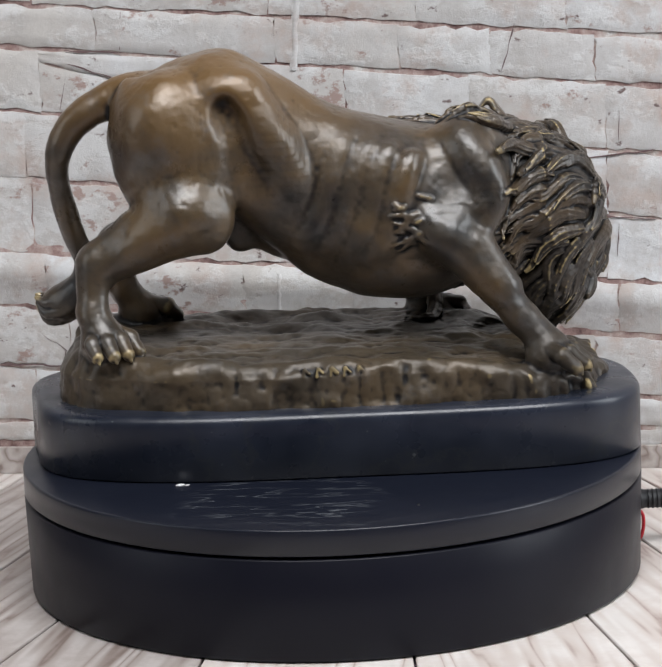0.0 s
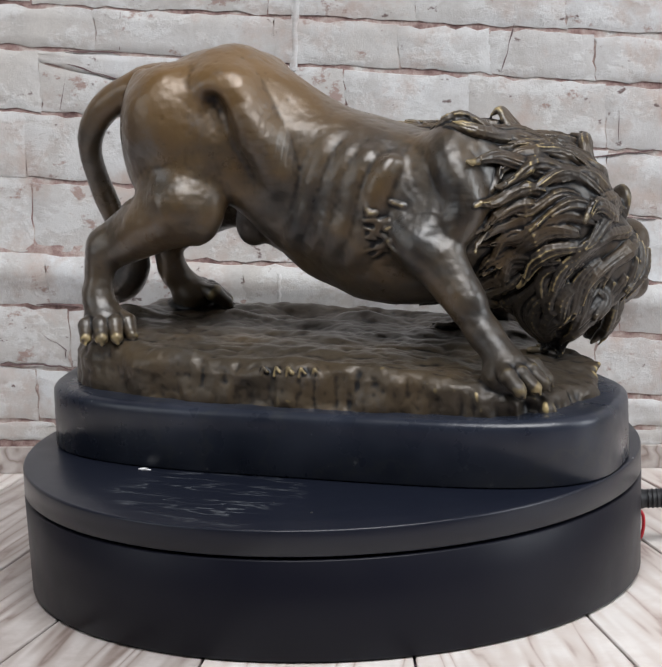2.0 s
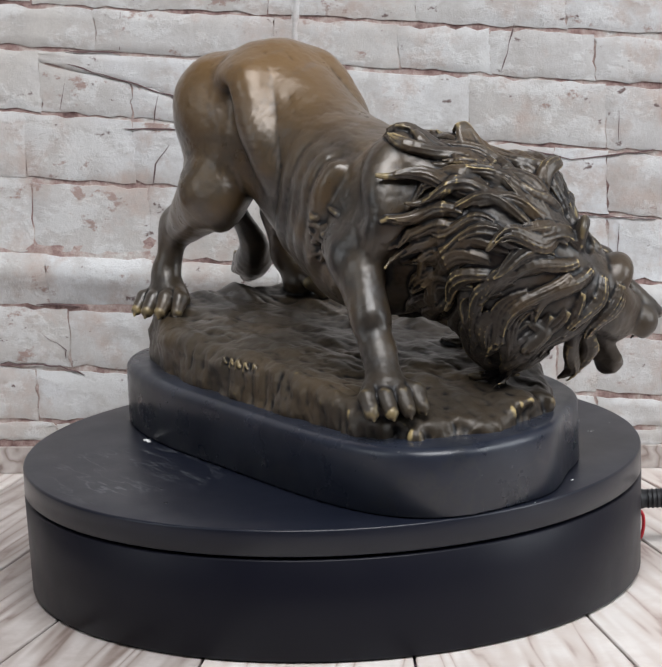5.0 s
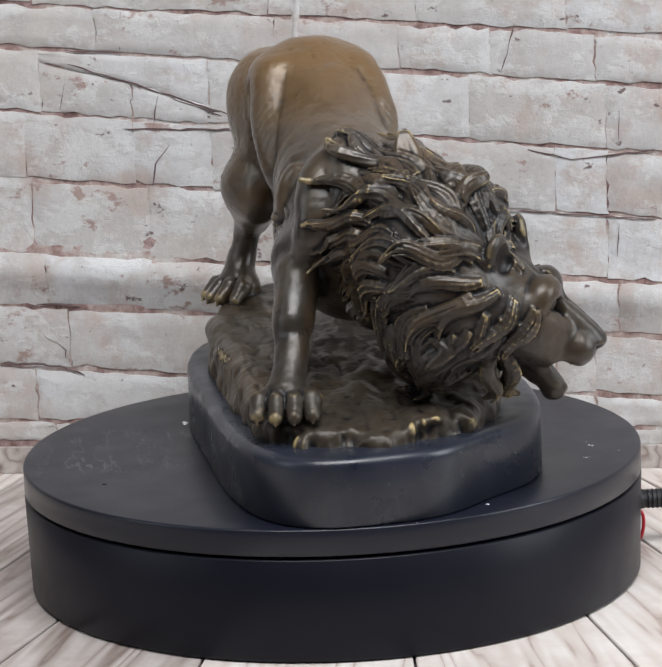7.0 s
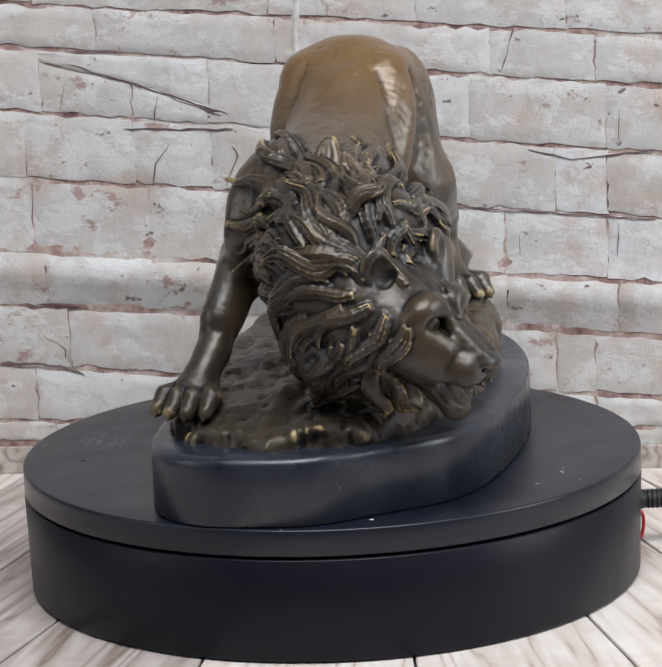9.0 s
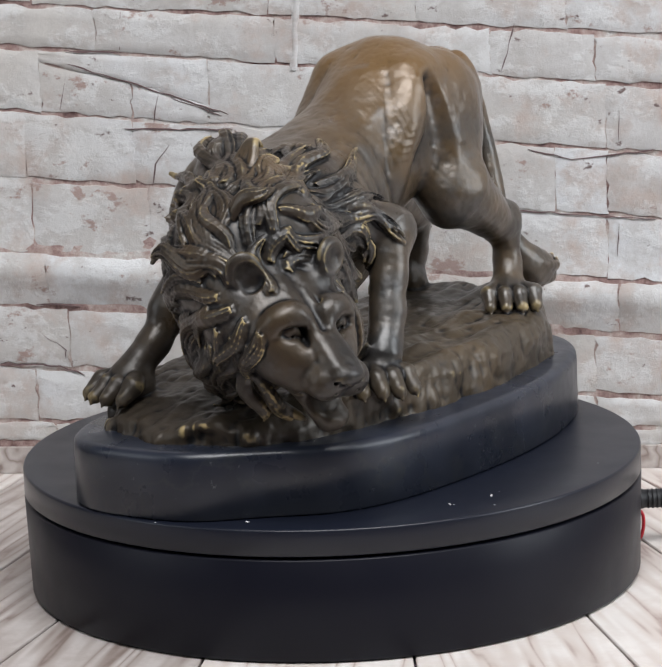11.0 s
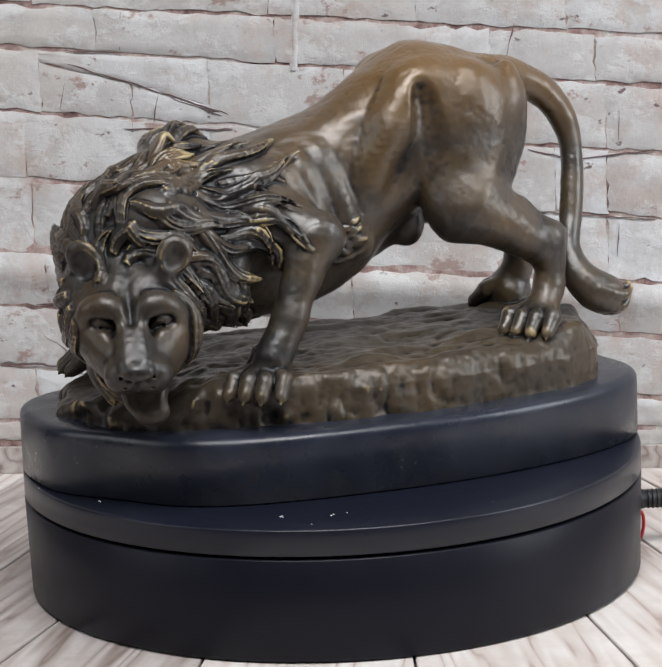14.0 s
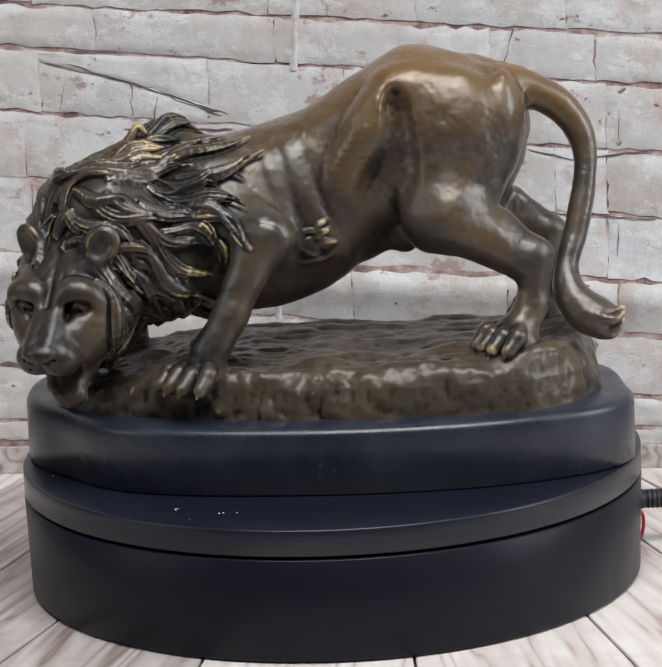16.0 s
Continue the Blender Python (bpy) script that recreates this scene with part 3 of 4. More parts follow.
        cell = lambda q: tuple(((np.array(q) - clay.low) / clay.step).astype(int))
        while y < -30 and clay.f[cell((x + 1, y, 48))] > 0.5:
            y += 0.5
        clay.cone((x, y - 0.2, 46.5), (x + 0.8, y + 0.4, 50), 0.9, 0.9, 0.6)
        clay.cone((x + 0.8, y + 0.4, 50), (x + 3.0, y, 48), 0.8, 0.8, 0.6)
    clay.egg((-40, 8, 106), (8, 7, 9), 5)
    clay.cone((-38, 8, 112), (-22, 8, 101), 8, 7, 6)
    # forelegs
    clay.egg((71, -1, 137), (16, 11, 25), 12)
    clay.cone((77, -7, 126), (60, -21, 106), 12, 11.5, 10)
    clay.cone((61, -22, 104), (92, -31, 67), 11.0, 7.2, 7)
    clay.cone((73, -25, 101), (85, -30, 82), 8.0, 7.6, 6)
    clay.cone((50, -22, 112), (61, -24, 100), 6.0, 7.5, 6)
    clay.cone((92, -31, 67), (105, -36.5, 53), 7.2, 8.8, 5)
    # shoulder blade, and the tendon down the inside of the leg
    clay.rope([(66, -9, 152), (74, -14, 140), (80, -17, 126), (78, -20, 112)], (1.0, 1.6, 1.8, 1.0), 12, 4)
    clay.cone((70, -31, 98), (88, -36, 74), 1.6, 1.2, 4)
    paw(clay, (106.5, -37, 49.5), -12, 1.2)
    clay.egg((48, 34, 128), (24, 16, 22), 12)
    clay.cone((44, 44, 122), (18, 54, 114), 14, 10.5, 10)
    clay.cone((23, 56, 112), (38, 64, 80), 11.0, 7.6, 7)
    clay.cone((38, 64, 80), (49, 69, 62), 7.6, 8.8, 5)
    paw(clay, (54.5, 70, 53), 56, 1.22)
    # ribs under the skin, hair at the elbows
    for s in (-1, 1):
        for i, x in enumerate((3, 14, 24, 35)):
            w = 25.3 + 0.16 * x
            clay.rope([(x + 9, 8 + s * (w - 4), 150 - 2 * i), (x + 3, 8.5 + s * w, 134 - i), (x - 3, 8.5 + s * w, 117 - 3 * i), (x - 12, 8.5 + s * (w - 4), 102 - 2 * i)], (0.5, 1.0, 1.0, 0.5), 9, 4)
    # neck and the mass of the mane
    clay.egg((88, 24, 122), (23, 22, 29), 10)
    clay.egg((109, 30, 110), (26, 30, 33), 8)
    clay.egg((122, 46, 92), (19, 17, 24), 8)
    clay.egg((96, 48, 126), (22, 20, 20), 8)
    clay.egg((107, 34, 82), (21, 27, 29), 8)
    clay.egg((80, 46, 106), (20, 20, 30), 8)
    clay.egg((66, 46, 104), (16, 15, 24), 8)
    clay.egg((84, 24, 94), (20, 24, 22), 8)
    ears = face(clay)
    mane(clay, ears)
    set_ears(clay, ears)


def mane(clay, ears):
    """Long wavy locks of several strands, laid along the skin away from the face."""
    rng = random.Random(8)
    base = clay.f.copy()

    def probe(q):
        g = (q - clay.low) / clay.step
        i = np.clip(g.astype(int), 1, clay.shape - 3)
        t = np.clip(g - i, 0, 1)
        b = base[i[0]:i[0] + 2, i[1]:i[1] + 2, i[2]:i[2] + 2]
        b = b[0] * (1 - t[0]) + b[1] * t[0]
        b = b[0] * (1 - t[1]) + b[1] * t[1]
        return b[0] * (1 - t[2]) + b[1] * t[2]

    def settle(q, off):
        for _ in range(3):
            g = np.array([probe(q + e) - probe(q - e) for e in np.eye(3) * 2.0])
            g /= max(np.linalg.norm(g), 1e-6)
            q = q - g * (probe(q) - off)
        return q, g

    def flow(q):
        away = q - on_head(0, 8, -12)
        away /= np.linalg.norm(away)
        low = min(1.0, max(0.0, (118 - q[2]) / 45))
        side = 1.0 if (q - HEAD) @ HL < 0 else -1.0
        back = np.array((-0.80, -0.36, -0.15)) if side > 0 else np.array((-0.60, -0.10, -0.75))
        if q[2] > 140:
            back = np.array((-0.95, -0.30, -0.15))
        return (1 - 0.65 * low) * back + 0.45 * away + low * np.array((0.0, 0.0, -1.1))

    roots = []
    for _ in range(6000):
        q = np.array((rng.uniform(62, 145), rng.uniform(-25, 85), rng.uniform(42, 172)))
        if abs(probe(q)) > 9:
            continue
        q, g = settle(q, 0.0)
        d = q - HEAD
        l, f, u = d @ HL, d @ HF, d @ HU
        if f > -25 + 0.045 * l * l and abs(l) < 25 and u > -30 or f > 2 or f > -8 and abs(l) < 24 and u > -46:
            continue
        if q[2] < 50 or abs(probe(q)) > 1.2 or min(np.linalg.norm(q - e[1] - 3 * e[2][1]) for e in ears) < 11:
            continue
        rear = 98 - 0.60 * max(0, q[2] - 130) if q[1] < 30 else 58 + 0.1 * (q[2] - 100)
        if q[0] < rear or q[1] < 0 + 0.40 * max(0, q[2] - 118) or q[2] < 60:
            continue
        if all(np.sum((q - r[0]) ** 2) > 52 for r in roots):
            roots.append((q, g))

    def lock(path, wide, thick):
        """A tapered lock with a rounded body, combed into ridges; path: points with the sideways and outward directions."""
        last = None
        m = len(path) - 1
        for i, (c, side, g) in enumerate(path):
            s = i / m
            r = thick * (0.55 + 0.75 * math.sin(0.25 + s * 2.5)) * (1 - 0.75 * s ** 3)
            if last is not None:
                for e in (-0.45, 0.45):
                    clay.cone(last[0] + last[2] * e * wide * 2.2 - last[3] * 1.3, c + side * e * wide * 2.2 * (1 - s ** 2) - g * 1.3, last[1] + 0.4, r + 0.4, 0.9)
            last = (c, r, side * (1 - s ** 2), g)
        for j in (-2.6, -1.85, -1.1, -0.37, 0.37, 1.1, 1.85, 2.6):
            jit, deep, end = rng.uniform(-0.2, 0.2), rng.uniform(-0.3, 0.6), rng.uniform(0.72, 1.0)
            sway = rng.uniform(0, 6.28)
            last = None
            for i, (c, side, g) in enumerate(path):
                s = i / m
                if s > end:
                    break
                fan = (0.5 + 0.75 * math.sin(s * 2.7)) * (1 - s ** 2.5 * 0.85)
                pnt = c + side * ((j + jit) * wide * fan + 0.35 * math.sin(sway + 7 * s)) + g * (thick - 0.75 + deep - 0.24 * j * j * fan)
                r = 0.64 * (0.8 + 0.4 * math.sin(s * 2.8)) * (1 - 0.65 * s ** 4)
                if last is not None:
                    clay.cone(last[0], pnt, last[1], r, 0.35)
                last = (pnt, r)

    for n, (root, g) in enumerate(roots):
        bold = n % 4 == 0 and root[2] < 146
        length = rng.uniform(28, 46) * (1.15 if bold else 1)
        wave, high = rng.uniform(0.4, 0.75), rng.uniform(-1.5, 1.2)
        phase = 9.0 * float(cloud(*(np.array([[c] for c in root / 30 + 9])))[0]) + rng.uniform(-0.5, 0.5)
        count = 13
        path, q = [], root
        for i in range(count):
            s = i / (count - 1)
            lift = 0.3 + (1.3 + 0.8 * high) * math.sin(min(1.0, s * 1.05) * 3.0) + (3.4 * s ** 3 if bold else 0.5 * s)
            q, g = settle(q, lift)
            if q[2] < 47 or min(np.linalg.norm(q - e[1] - 2 * e[2][1]) for e in ears) < 8:
                break
            v = flow(q)
            v -= g * (v @ g)
            v /= max(np.linalg.norm(v), 1e-6)
            side = np.cross(g, v)
            path.append((q, side, g))
            q = q + (v + side * wave * math.sin(phase + s * 5.4)) * length / (count - 1)
        if len(path) > 4:
            lock(path, rng.uniform(1.0, 1.4) * (1.15 if bold else 1), rng.uniform(1.3, 1.9))

    # large single locks whose curled ends stand clear of the rest
    for root, tip, bend, wide in (((128, 40, 118), (132, 3, 114), 5, 2.0), ((122, 62, 78), (110, 68, 44), 4, 1.9), ((126, 52, 76), (118, 51, 45), -4, 1.8), ((122, 30, 78), (126, 31, 62), 4, 1.9),
                                  ((118, 40, 132), (109, 56, 148), 2, 1.6)):
        root, tip = settle(np.array(root, float), 1.0)[0], np.array(tip)
        run = tip - root
        g = settle((root + tip) / 2, 0.0)[1]
        side = np.cross(g, run / np.linalg.norm(run))
        lock([(root + run * s + g * 4.0 * math.sin(math.pi * s) + side * bend * math.sin(2 * math.pi * s), side, g) for s in np.linspace(0, 1, 14)], wide * 0.8, 2.0)
    # hair at the elbows
    for c, s in (((47, -25, 116), -1), ((3, 42, 106), 1)):
        for i in range(22):
            q = np.array(c, float) + np.array((rng.uniform(-9, 6), s * 2.0, rng.uniform(-14, 9)))
            d = np.array((-rng.uniform(0.9, 1.7), 0, rng.uniform(-0.9, 0.8)))
            last = None
            for i in range(6):
                q, g = settle(q, 0.35 * math.sin(i * 0.6) - 0.2)
                if last is not None:
                    clay.cone(last, q, 0.75 - 0.1 * i, 0.65 - 0.1 * i, 1.8)
                last = q
                q = q + d
    # the tuft that crowns the withers
    for j in (-4, -1.5, 1, 4):
        clay.rope([(92, 26 + j, 150), (87, 25 + j * 0.9, 157), (83, 25 + j * 0.4, 162.5), (79, 25 + j * 0.6, 160)], (2.6, 2.2, 1.6, 0.8), 0.8, 4)


def lion_statue():
    clay = Clay(LOW, HIGH, STEP)
    lion(clay)
    verts, quads = clay.skin()
    # hand-modelled unevenness: broad on the body, finer and rougher on the ground
    d0, d1 = verts[quads[:, 2]] - verts[quads[:, 0]], verts[quads[:, 3]] - verts[quads[:, 1]]
    face_normal = np.cross(d0, d1)
    normal = np.stack([sum(np.bincount(quads[:, c], face_normal[:, k], len(verts)) for c in range(4)) for k in range(3)], 1)
    normal /= np.maximum(np.linalg.norm(normal, axis=1, keepdims=True), 1e-12)
    q = verts * 1000 + 400
    rough = np.clip((58 - verts[:, 2] * 1000) / 6, 0, 1)
    calm = 1 - 0.75 * np.clip((verts[:, 0] * 1000 - 78) / 14, 0, 1) * (1 - rough)
    push = calm * (1.8 * (cloud(*(q / 15).T) - 0.5) + 0.5 * (cloud(*(q / 6.5).T) - 0.5)) + rough * (0.8 * (cloud(*(q / 5.0).T) - 0.5) + 0.2 * (cloud(*(q / 2.2).T) - 0.5)) + 0.22 * (cloud(*(q / 2.4).T) - 0.5)
    verts = verts + normal * push[:, None] / 1000
    # how far each spot stands proud of, or lies behind, the forms round it: hands rub the one, patina and painted shade
    # darken the other
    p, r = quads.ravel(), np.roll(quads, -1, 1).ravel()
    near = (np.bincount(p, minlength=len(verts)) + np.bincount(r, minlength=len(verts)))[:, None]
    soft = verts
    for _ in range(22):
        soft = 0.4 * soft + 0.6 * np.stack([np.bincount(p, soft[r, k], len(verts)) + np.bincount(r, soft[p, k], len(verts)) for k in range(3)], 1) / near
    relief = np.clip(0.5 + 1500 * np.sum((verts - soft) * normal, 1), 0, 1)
    me = bpy.data.meshes.new("lion_statue")
    me.vertices.add(len(verts))
    me.vertices.foreach_set("co", verts.astype(np.float32).ravel())
    me.loops.add(quads.size)
    me.loops.foreach_set("vertex_index", quads.astype(np.int32).ravel())
    me.polygons.add(len(quads))
    me.polygons.foreach_set("loop_start", np.arange(0, quads.size, 4, dtype=np.int32))
    me.update(calc_edges=True)
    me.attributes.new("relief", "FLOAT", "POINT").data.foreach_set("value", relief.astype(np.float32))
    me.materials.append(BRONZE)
    me.shade_smooth()
    ob = new("lion_statue", me)
    return tagged(ob, "brown patinated bronze lion crouching with lowered head on rocky ground", "statue")


# ---- turntable and plinth ----
def oval(a, inset):
    """The plinth's hand-cut oval, rounder at one corner."""
    c, s = math.cos(a), math.sin(a)
    n = (2.88 if c > 0 else 2.20) if s > 0 else (3.53 if c < 0 else 4.21)
    r = (abs(c) ** n + abs(s) ** n) ** (-1 / n)
    for depth, where in ((0.147, 0.591), (-0.061, 2.735)):
        off = (a - where + math.pi) % (2 * math.pi) - math.pi
        r -= r * depth * math.exp(-(off / 0.42) ** 2)
    ease = 1 + 0.003 * math.sin(5 * a - 2) + 0.002 * math.sin(9 * a)
    return 0.0040 + (0.1455 - inset) * r * c * ease, 0.0156 + (0.0784 - inset) * r * s * ease


def plinth():
    bm = lathe([(0.001, 0.0), (0.0, 0.001), (0.0, 0.026), *[(i, z) for i, z in rounded(0.0, 0, 0.0315, 0.0045)][1:], (0.012, 0.0318)], oval, 256)
    return tagged(put("marble_plinth", bm, MARBLE), "polished black marble oval plinth under the bronze lion", "plinth")


def turntable():
    base = new("turntable")
    tagged(base, "round black motorised display turntable on pale boards", "turntable")
    bm = lathe([(0.004, 0.0), (0.002, 0.0008), (0.0012, 0.002), (0.0, 0.0475), (0.0006, 0.0482), (0.004, 0.0484)], circle(0.150))
    part("housing", bm, HOUSING, base, "matt black plastic housing")
    part("spacer", lathe([(0, 0.0484), (0, 0.0496)], circle(0.1455)), GAP, base)
    edge = [(0.0008, 0.0496 - TOP), (0.0, 0.0502 - TOP), (0, -0.0012)]
    bm = lathe([(0.003, 0.0494 - TOP), *edge, *rounded(0, 0, 0.0, 0.0012, 4)[1:], (0.02, 0.0)], circle(0.150))
    platter = part("platter", bm, PLATTER, base, "black plastic platter with fine scratches")
    platter.location = (0, 0, TOP)
    for x, y, r, mat in SPECKS:
        bm = bmesh.new()
        bmesh.ops.create_icosphere(bm, subdivisions=1, radius=r, matrix=Matrix.Translation((x, y, 0)) @ Matrix.Rotation(40 * x, 4, "Z") @ Matrix.Diagonal((1.7, 1, 0.45, 1)))
        part("speck", bm, mat, platter, "pale chip" if mat is CHALK else "dark crumb")
    return base, platter


def power_cable():
    cable = new("power_cable")
    tagged(cable, "black power plug with a red wire at the turntable", "cable")
    y, z = 0.02, 0.0235
    bm = tube([(0.1492, y, z), (0.1535, y, z), (0.1536, y, z), (0.168, y, z), (0.182, y, z), (0.19, y, z - 0.001)], [0.0050, 0.0050, 0.0046, 0.0046, 0.0042, 0.0024], 24)
    plug = part("plug", bm, RUBBER, cable, "ribbed black plug")
    for k in range(4):
        x = 0.1555 + 0.0022 * k
        part("rib", tube([(x, y, z), (x + 0.0003, y, z), (x + 0.0010, y, z), (x + 0.0013, y, z)], [0.0044, 0.0049, 0.0049, 0.0044], 24), RUBBER, plug)
    cord = [(0.188, y, z - 0.001), (0.205, y, z - 0.006), (0.225, y + 0.004, 0.012), (0.25, y + 0.015, 0.004), (0.32, y + 0.05, 0.003), (0.5, y + 0.08, 0.003)]
    part("cord", tube([tuple(q) for q in spline([np.array(q) for q in cord], 6)], 0.0022), RUBBER, cable)
    loop = [(0.1495, y - 0.004, z - 0.004), (0.1525, y - 0.006, z - 0.006), (0.1530, y - 0.006, z - 0.012), (0.1515, y - 0.006, z - 0.018), (0.1495, y - 0.005, z - 0.02)]
    part("red_wire", tube([tuple(q) for q in spline([np.array(q) for q in loop], 5)], 0.0009, 8), RED, cable, "thin red wire")


# ---- floor boards and brickwork, piece by piece ----
def boards():
    """Boards that spread out towards the front; each is a piece of the floor."""
    floor = bpy.data.objects["floor"]
    edges = [(-0.52, 0.50), (-0.45, 0.46), (-0.38, 0.42), (-0.31, 0.38), (-0.243, 0.34), (-0.175, 0.345), (-0.1085, 0.35), (-0.04, 0.16), (0.03, -0.02), (0.0972, -0.19), (0.1614, -0.268), (0.2156, -0.332), (0.28, -0.38), (0.35, -0.43), (0.42, -0.47), (0.49, -0.5)]
    for (a0, b0), (a1, b1) in zip(edges, edges[1:]):
        bm = bmesh.new()
        mid, g = (a0 + a1) / 2, 0.0007
        # boards stop unseen in front; the bare dark base there darkens the housing's reflections
        y0, y1 = -0.34, 0.215
        ring = [(a0 + b0 * y0 + g, y0), (a1 + b1 * y0 - g, y0), (a1 + b1 * y1 - g, y1), (a0 + b0 * y1 + g, y1)]
        place = pose(mid, 0, 0, 0, 0, -math.degrees(math.atan((b0 + b1) / 2)))
        back = place.inverted()
        inner = [(x + (0.0005 if k in (0, 3) else -0.0005), y) for k, (x, y) in enumerate(ring)]
        levels = [[bm.verts.new(back @ Vector((x, y, z))) for x, y in r] for r, z in ((ring, -0.003), (ring, -0.0006), (inner, 0.0))]
        for p, q in zip(levels, levels[1:]):
            for k in range(4):
                bm.faces.new((p[k], p[(k + 1) % 4], q[(k + 1) % 4], q[k]))
        bm.faces.new(levels[-1])
        put("board", bm, GREY_WOOD if -0.25 < a0 < -0.1 else WOOD, floor, smooth=False).matrix_local = place


def mortar_bed():
    """The bed of the joints, bulging with the bricks along the low course."""
    bm = box(bmesh.new(), -0.75, 0.75, 0.008, 0.03, 0.0, 0.75)
    rows = [0.0, 0.05, 0.075, 0.085, 0.092, 0.098, 0.103, 0.108, 0.113, 0.119, 0.126, 0.135, 0.16, 0.75]
    grid = [[bm.verts.new((s, 0.0010 - 0.0055 * math.exp(-((z - 0.106 + 0.06 * s) / 0.011) ** 2), z)) for s in (-0.75, -0.4, -0.2, 0.0, 0.2, 0.4, 0.75)] for z in rows]
    for p, q in zip(grid, grid[1:]):
        for i in range(6):
            bm.faces.new((p[i], p[i + 1], q[i + 1], q[i]))
    return bm


def brick_wall():
    """A printed backdrop of whitewashed brick, built in relief: courses run slightly downhill; one course is broken by
    a slanting crack.
    """
    rng = random.Random(11)
    wall = tagged(put("wall_brick", mortar_bed(), MORTAR), "printed backdrop of whitewashed old brick with red-brown joints", "wall", kind="structure")
    wall.matrix_world = pose(-0.0047, 0.1935, 0, 0, 0, -7.39)
    # heights of the joints at s = -0.18 and s = 0.18
    joints = [(0.018, 0.010), (0.0296, 0.0224), (0.062, 0.039), (0.0968, 0.0736), (0.1275, 0.1043), (0.169, 0.1386), (0.2063, 0.1745), (0.2413, 0.2102), (0.2654, 0.237)]
    while len(joints) < 16:
        joints.append((joints[-1][0] + 0.034, joints[-1][1] + 0.0345))
    ends = {1: (-0.16, -0.07, 0.03, 0.152), 2: (-0.14, -0.028, 0.06, 0.131, 0.152), 3: (-0.15, -0.04, 0.02, 0.105), 4: (-0.091, 0.0, 0.104, 0.16), 5: (-0.098, -0.055, 0.04, 0.132, 0.16),
            6: (-0.148, -0.055, 0.02, 0.087, 0.16), 7: (-0.116, -0.017, 0.05, 0.099), 8: (-0.15, -0.08, -0.02, 0.06, 0.14)}
    height = lambda j, s: joints[j][0] + (joints[j][1] - joints[j][0]) * (s + 0.18) / 0.36

    def fold(s, z):
        """The backdrop sheet bulges softly along one low course."""
        return -0.0055 * math.exp(-((z - 0.106 + 0.06 * s) / 0.011) ** 2) - 0.0011 * math.exp(-((s + 0.0185 + 0.045 * (0.25 - z)) / 0.0016) ** 2)

    def piece(poly):
        """One brick with rough edges, standing proud of the joints."""
        (ax, az), (bx, bz), (cx, cz), (dx, dz) = poly
        n, m = max(2, min(12, round((bx - ax) / 0.006))), 7
        bm = bmesh.new()
        proud = rng.uniform(0.0, 0.0006)
        grid = []
        for k in range(m + 1):
            row = []
            for i in range(n + 1):
                u, v = i / n, k / m
                rim = i in (0, n) or k in (0, m)
                s = (ax * (1 - u) + bx * u) * (1 - v) + (dx * (1 - u) + cx * u) * v + rng.gauss(0, 0.0006 if rim else 0.0)
                z = (az * (1 - u) + bz * u) * (1 - v) + (dz * (1 - u) + cz * u) * v + rng.gauss(0, 0.0006 if rim else 0.0)
                row.append(bm.verts.new((s, fold(s, z) + (rng.uniform(0.0001, 0.0006) if rim else -proud - rng.uniform(0, 0.0003)), z)))
            grid.append(row)
        for p, q in zip(grid, grid[1:]):
            for i in range(n):
                bm.faces.new((p[i], p[i + 1], q[i + 1], q[i]))
        ring = grid[0] + [r[-1] for r in grid[1:]] + grid[-1][-2::-1] + [r[0] for r in grid[-2:0:-1]]
        ring = [bm.verts.new(v.co) for v in ring]
        low = [bm.verts.new((v.co.x, v.co.y + 0.0025, v.co.z)) for v in ring]
        for k in range(len(ring)):
            bm.faces.new((ring[k], low[k], low[(k + 1) % len(ring)], ring[(k + 1) % len(ring)]))
        put("brick", bm, BRICK, wall)

    for j in range(len(joints) - 1):
        cuts = list(ends.get(j, ()))
        s = (cuts[0] if cuts else -0.18 + rng.uniform(0, 0.06))
        while s > -0.62:
            s -= rng.uniform(0.055, 0.085)
            cuts.insert(0, s)
        s = cuts[-1]
        while s < 0.62:
            s += rng.uniform(0.055, 0.085)
            cuts.append(s)
        for a, b in zip(cuts, cuts[1:]):
            g, gz = rng.choice((0.0, 0.0, 0.0002, 0.0005)), rng.uniform(0.0006, 0.0019)
            a, b = a + g, b - g
            quad = [(a, height(j, a) + gz), (b, height(j, b) + gz), (b, height(j + 1, b) - gz), (a, height(j + 1, a) - gz)]
            if j == 6 and -0.15 < a and b < -0.05:
                p, q = height(j + 1, a) - 0.007, height(j, b) + 0.010
                m, zm = -0.0975, (p + q) / 2 + 0.001
                piece([(a, height(j, a) + gz), (m - 0.0006, height(j, m) + gz), (m - 0.0002, zm - 0.0007), (a, p - 0.0007)])
                piece([(m + 0.0006, height(j, m) + gz), (b, height(j, b) + gz), (b, q - 0.0007), (m + 0.0008, zm - 0.0007)])
                piece([(a, p + 0.0005), (b, q + 0.0005), (b, height(j + 1, b) - gz), (a, height(j + 1, a) - gz)])
            else:
                piece(quad)
    def crack(pts, w):
        """A dark crack that wanders through the given points, its lips slightly raised."""
        run = [pts[0]]
        for (s0, z0), (s1, z1) in zip(pts, pts[1:]):
            n = max(2, round(math.hypot(s1 - s0, z1 - z0) / 0.005))
            run += [(s0 + (s1 - s0) * k / n + rng.gauss(0, 0.0003), z0 + (z1 - z0) * k / n + rng.gauss(0, 0.0003)) for k in range(1, n + 1)]
        bm = bmesh.new()
        rows = []
        for k, (s, z) in enumerate(run):
            a, b = run[max(0, k - 1)], run[min(len(run) - 1, k + 1)]
            ds, dz = b[0] - a[0], b[1] - a[1]
            d = math.hypot(ds, dz)
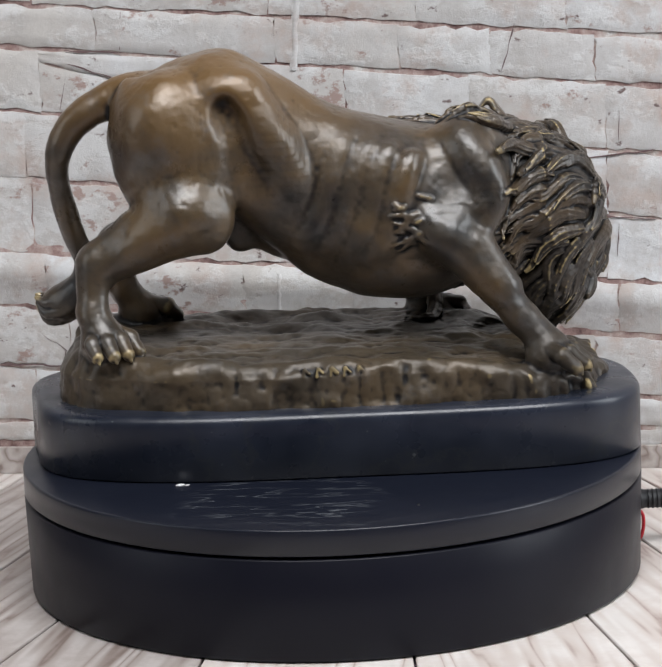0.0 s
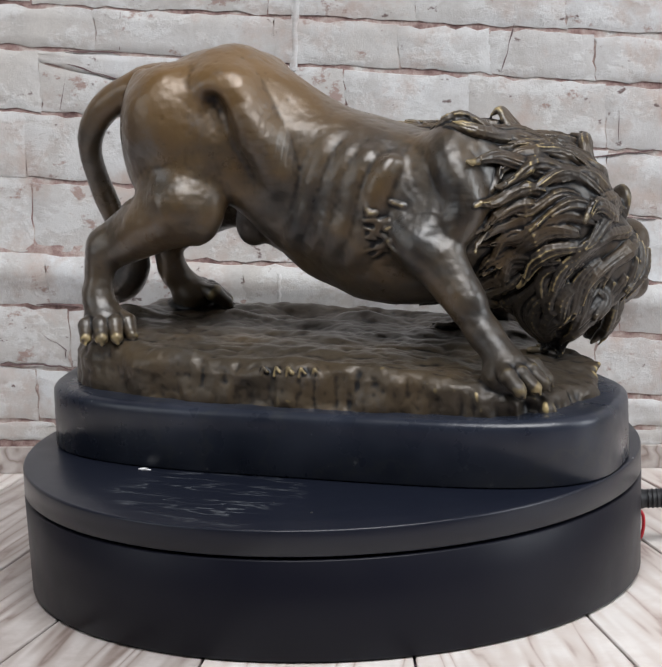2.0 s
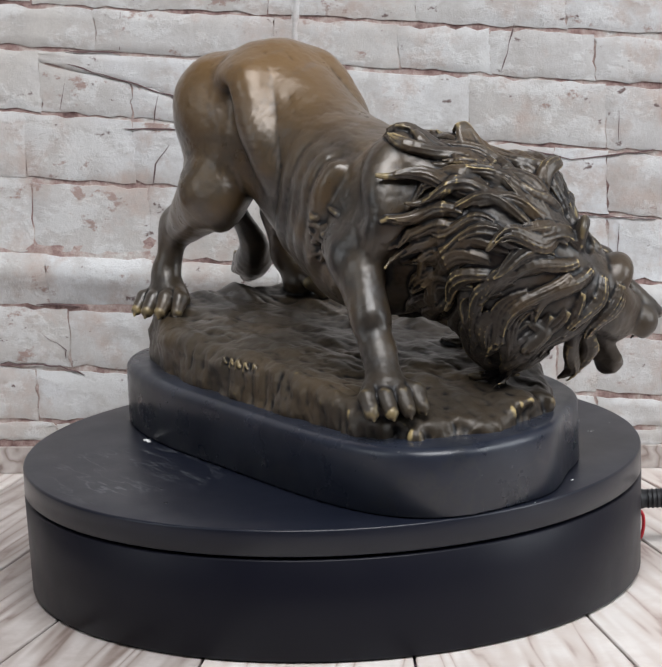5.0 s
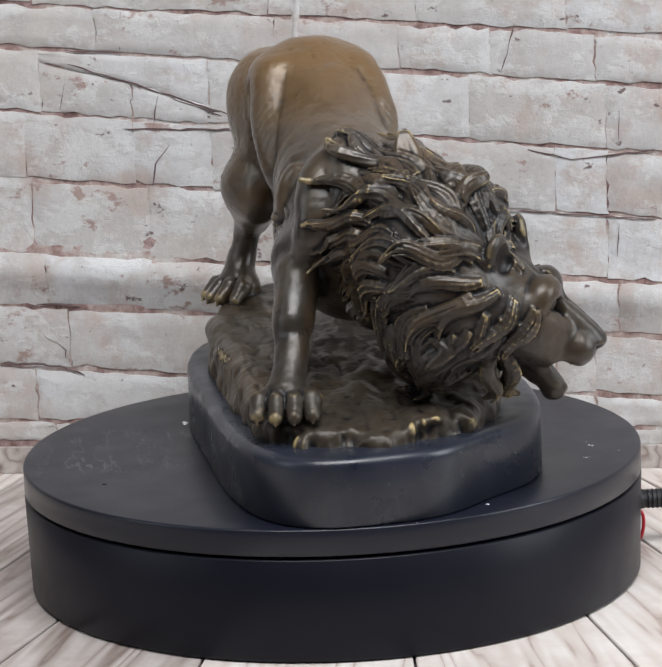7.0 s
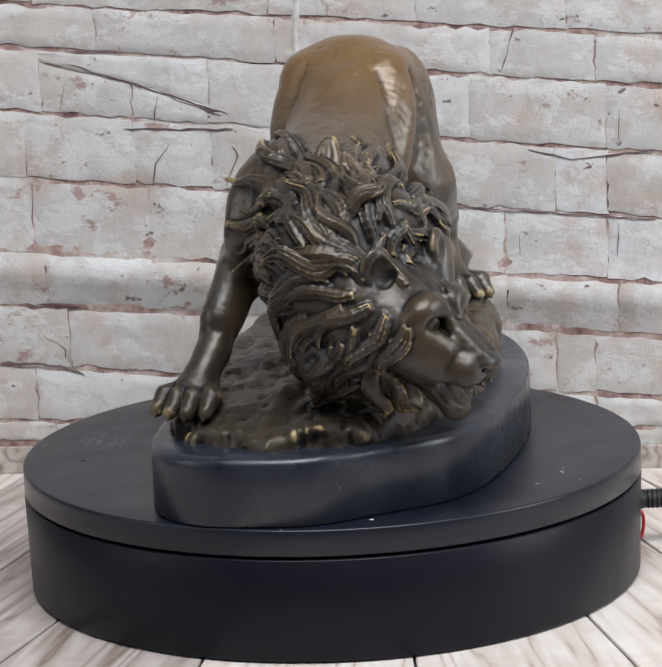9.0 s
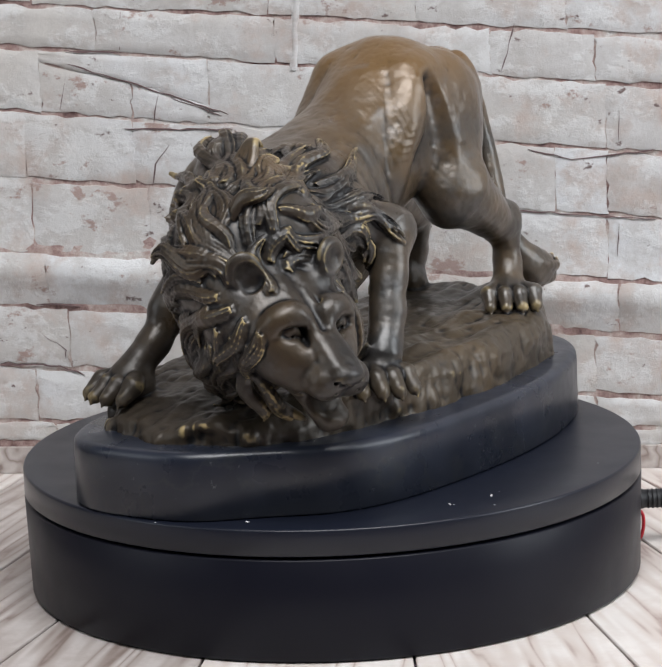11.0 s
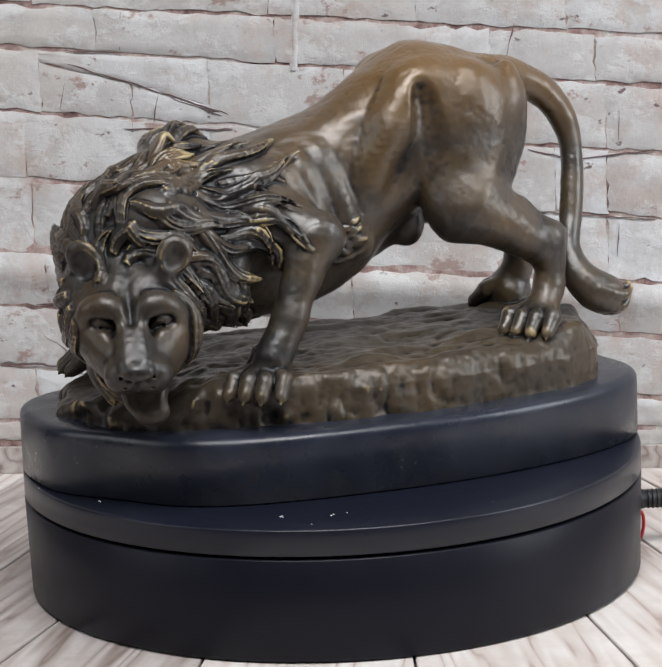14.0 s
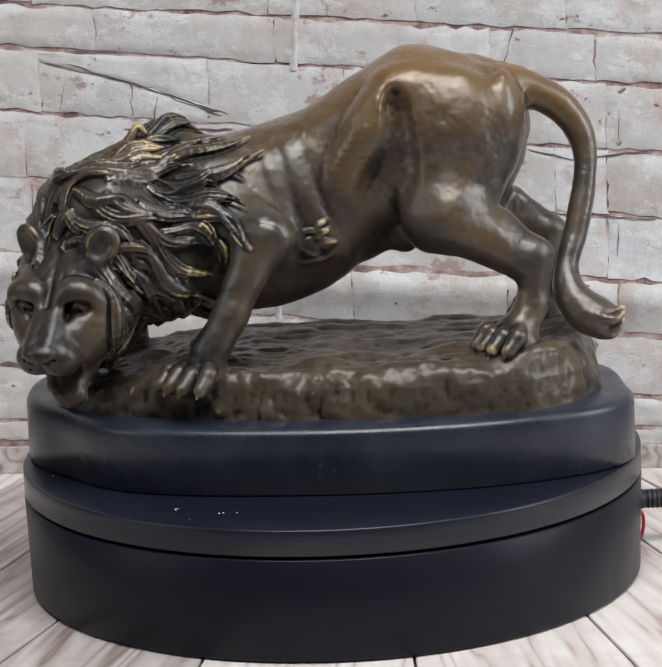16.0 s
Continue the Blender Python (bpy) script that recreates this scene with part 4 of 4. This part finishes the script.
            half = 0.62 * w * rng.uniform(0.25, 1.0) * (0.25 if k in (0, len(run) - 1) else 1)
            rows.append([bm.verts.new((s - dz / d * e * half, fold(s, z) - h, z + ds / d * e * half)) for e, h in ((-1, 0.0), (-0.8, 0.0006), (0.8, 0.0006), (1, 0.0))])
        for p, q in zip(rows, rows[1:]):
            for i in range(3):
                bm.faces.new((p[i], p[i + 1], q[i + 1], q[i]))
        put("crack", bm, CRACK, wall, smooth=False)

    crack([(-0.1327, 0.2299), (-0.099, 0.219), (-0.0436, 0.2002)], 0.0009)
    crack([(-0.0759, 0.2103), (-0.0483, 0.1994)], 0.0006)
    crack([(-0.1028, 0.1936), (-0.0416, 0.192)], 0.0010)
    crack([(-0.1334, 0.2374), (-0.1017, 0.2351)], 0.0011)
    crack([(-0.1009, 0.2573), (-0.1025, 0.2373)], 0.0008)
    crack([(-0.0824, 0.2119), (-0.0861, 0.1961)], 0.0008)
    crack([(-0.0778, 0.1841), (-0.0859, 0.1737), (-0.0879, 0.162)], 0.0007)
    crack([(-0.0433, 0.1822), (-0.04, 0.1774), (-0.0478, 0.1605)], 0.0008)
    crack([(0.1673, 0.1975), (0.1665, 0.1798)], 0.0010)
    crack([(0.1123, 0.2453), (0.1052, 0.2197)], 0.0008)
    crack([(-0.134, 0.2194), (-0.1377, 0.2048)], 0.0006)
    crack([(0.1661, 0.1358), (0.1646, 0.1183)], 0.0007)
    crack([(0.112, 0.1322), (0.1121, 0.1174)], 0.0008)
    crack([(-0.1802, 0.0627), (-0.1463, 0.0615), (-0.1321, 0.056)], 0.0008)
    crack([(-0.1561, 0.0806), (-0.1421, 0.0707), (-0.1425, 0.0646)], 0.0006)
    crack([(0.1178, 0.1775), (0.1405, 0.1712), (0.1862, 0.1755)], 0.0009)
    crack([(0.0639, 0.1476), (0.1855, 0.1378)], 0.0007)
    crack([(-0.1575, 0.0964), (-0.1323, 0.0952)], 0.0008)
    # raised fold creases that run down the backdrop, in the brick material
    for s0, s1, z0, z1, w in ((-0.0075, -0.0027, 0.2232, 0.275, 0.0024), (-0.0218, -0.0194, 0.0835, 0.1121, 0.0018)):
        n = 12
        pts = [(s0 + (s1 - s0) * k / n + rng.gauss(0, 0.0003), z0 + (z1 - z0) * k / n) for k in range(n + 1)]
        bm = bmesh.new()
        rows = [[bm.verts.new((s + e * w * rng.uniform(0.7, 1.1), fold(s, z) + d, z)) for e, d in ((-1, 0.0006), (-0.5, -0.0009), (0.5, -0.0009), (1, 0.0006))] for s, z in pts]
        for p, q in zip(rows, rows[1:]):
            for i in range(3):
                bm.faces.new((p[i], p[i + 1], q[i + 1], q[i]))
        put("paint_ridge", bm, BRICK, wall, "raised fold crease in the backdrop")
    bm = box(bmesh.new(), -0.75, 0.75, -0.003, 0.0018, 0.0002, 0.0095)
    for v in bm.verts:
        if v.co.z > 0.005:
            v.co.z = 0.0137 - 0.022 * v.co.x if abs(v.co.x) < 0.2 else 0.0137 - 0.0044 * math.copysign(1, v.co.x)
    ob = put("skirting_board", bm, GREY_WOOD, wall, "grey limed skirting board", smooth=False)


room()
turn_base, platter = turntable()
marble_base = plinth()
statue = lion_statue()
power_cable()
boards()
brick_wall()


def motions():
    """The platter turns clockwise at a steady rate; plinth and lion ride on it."""
    for thing in (platter, marble_base, statue):
        walk(thing, [(2.0 * k, pose(0, 0, TOP + (0 if thing is platter else 0.0001), 0, 0, -a)) for k, a in enumerate(TURN)])


motions()
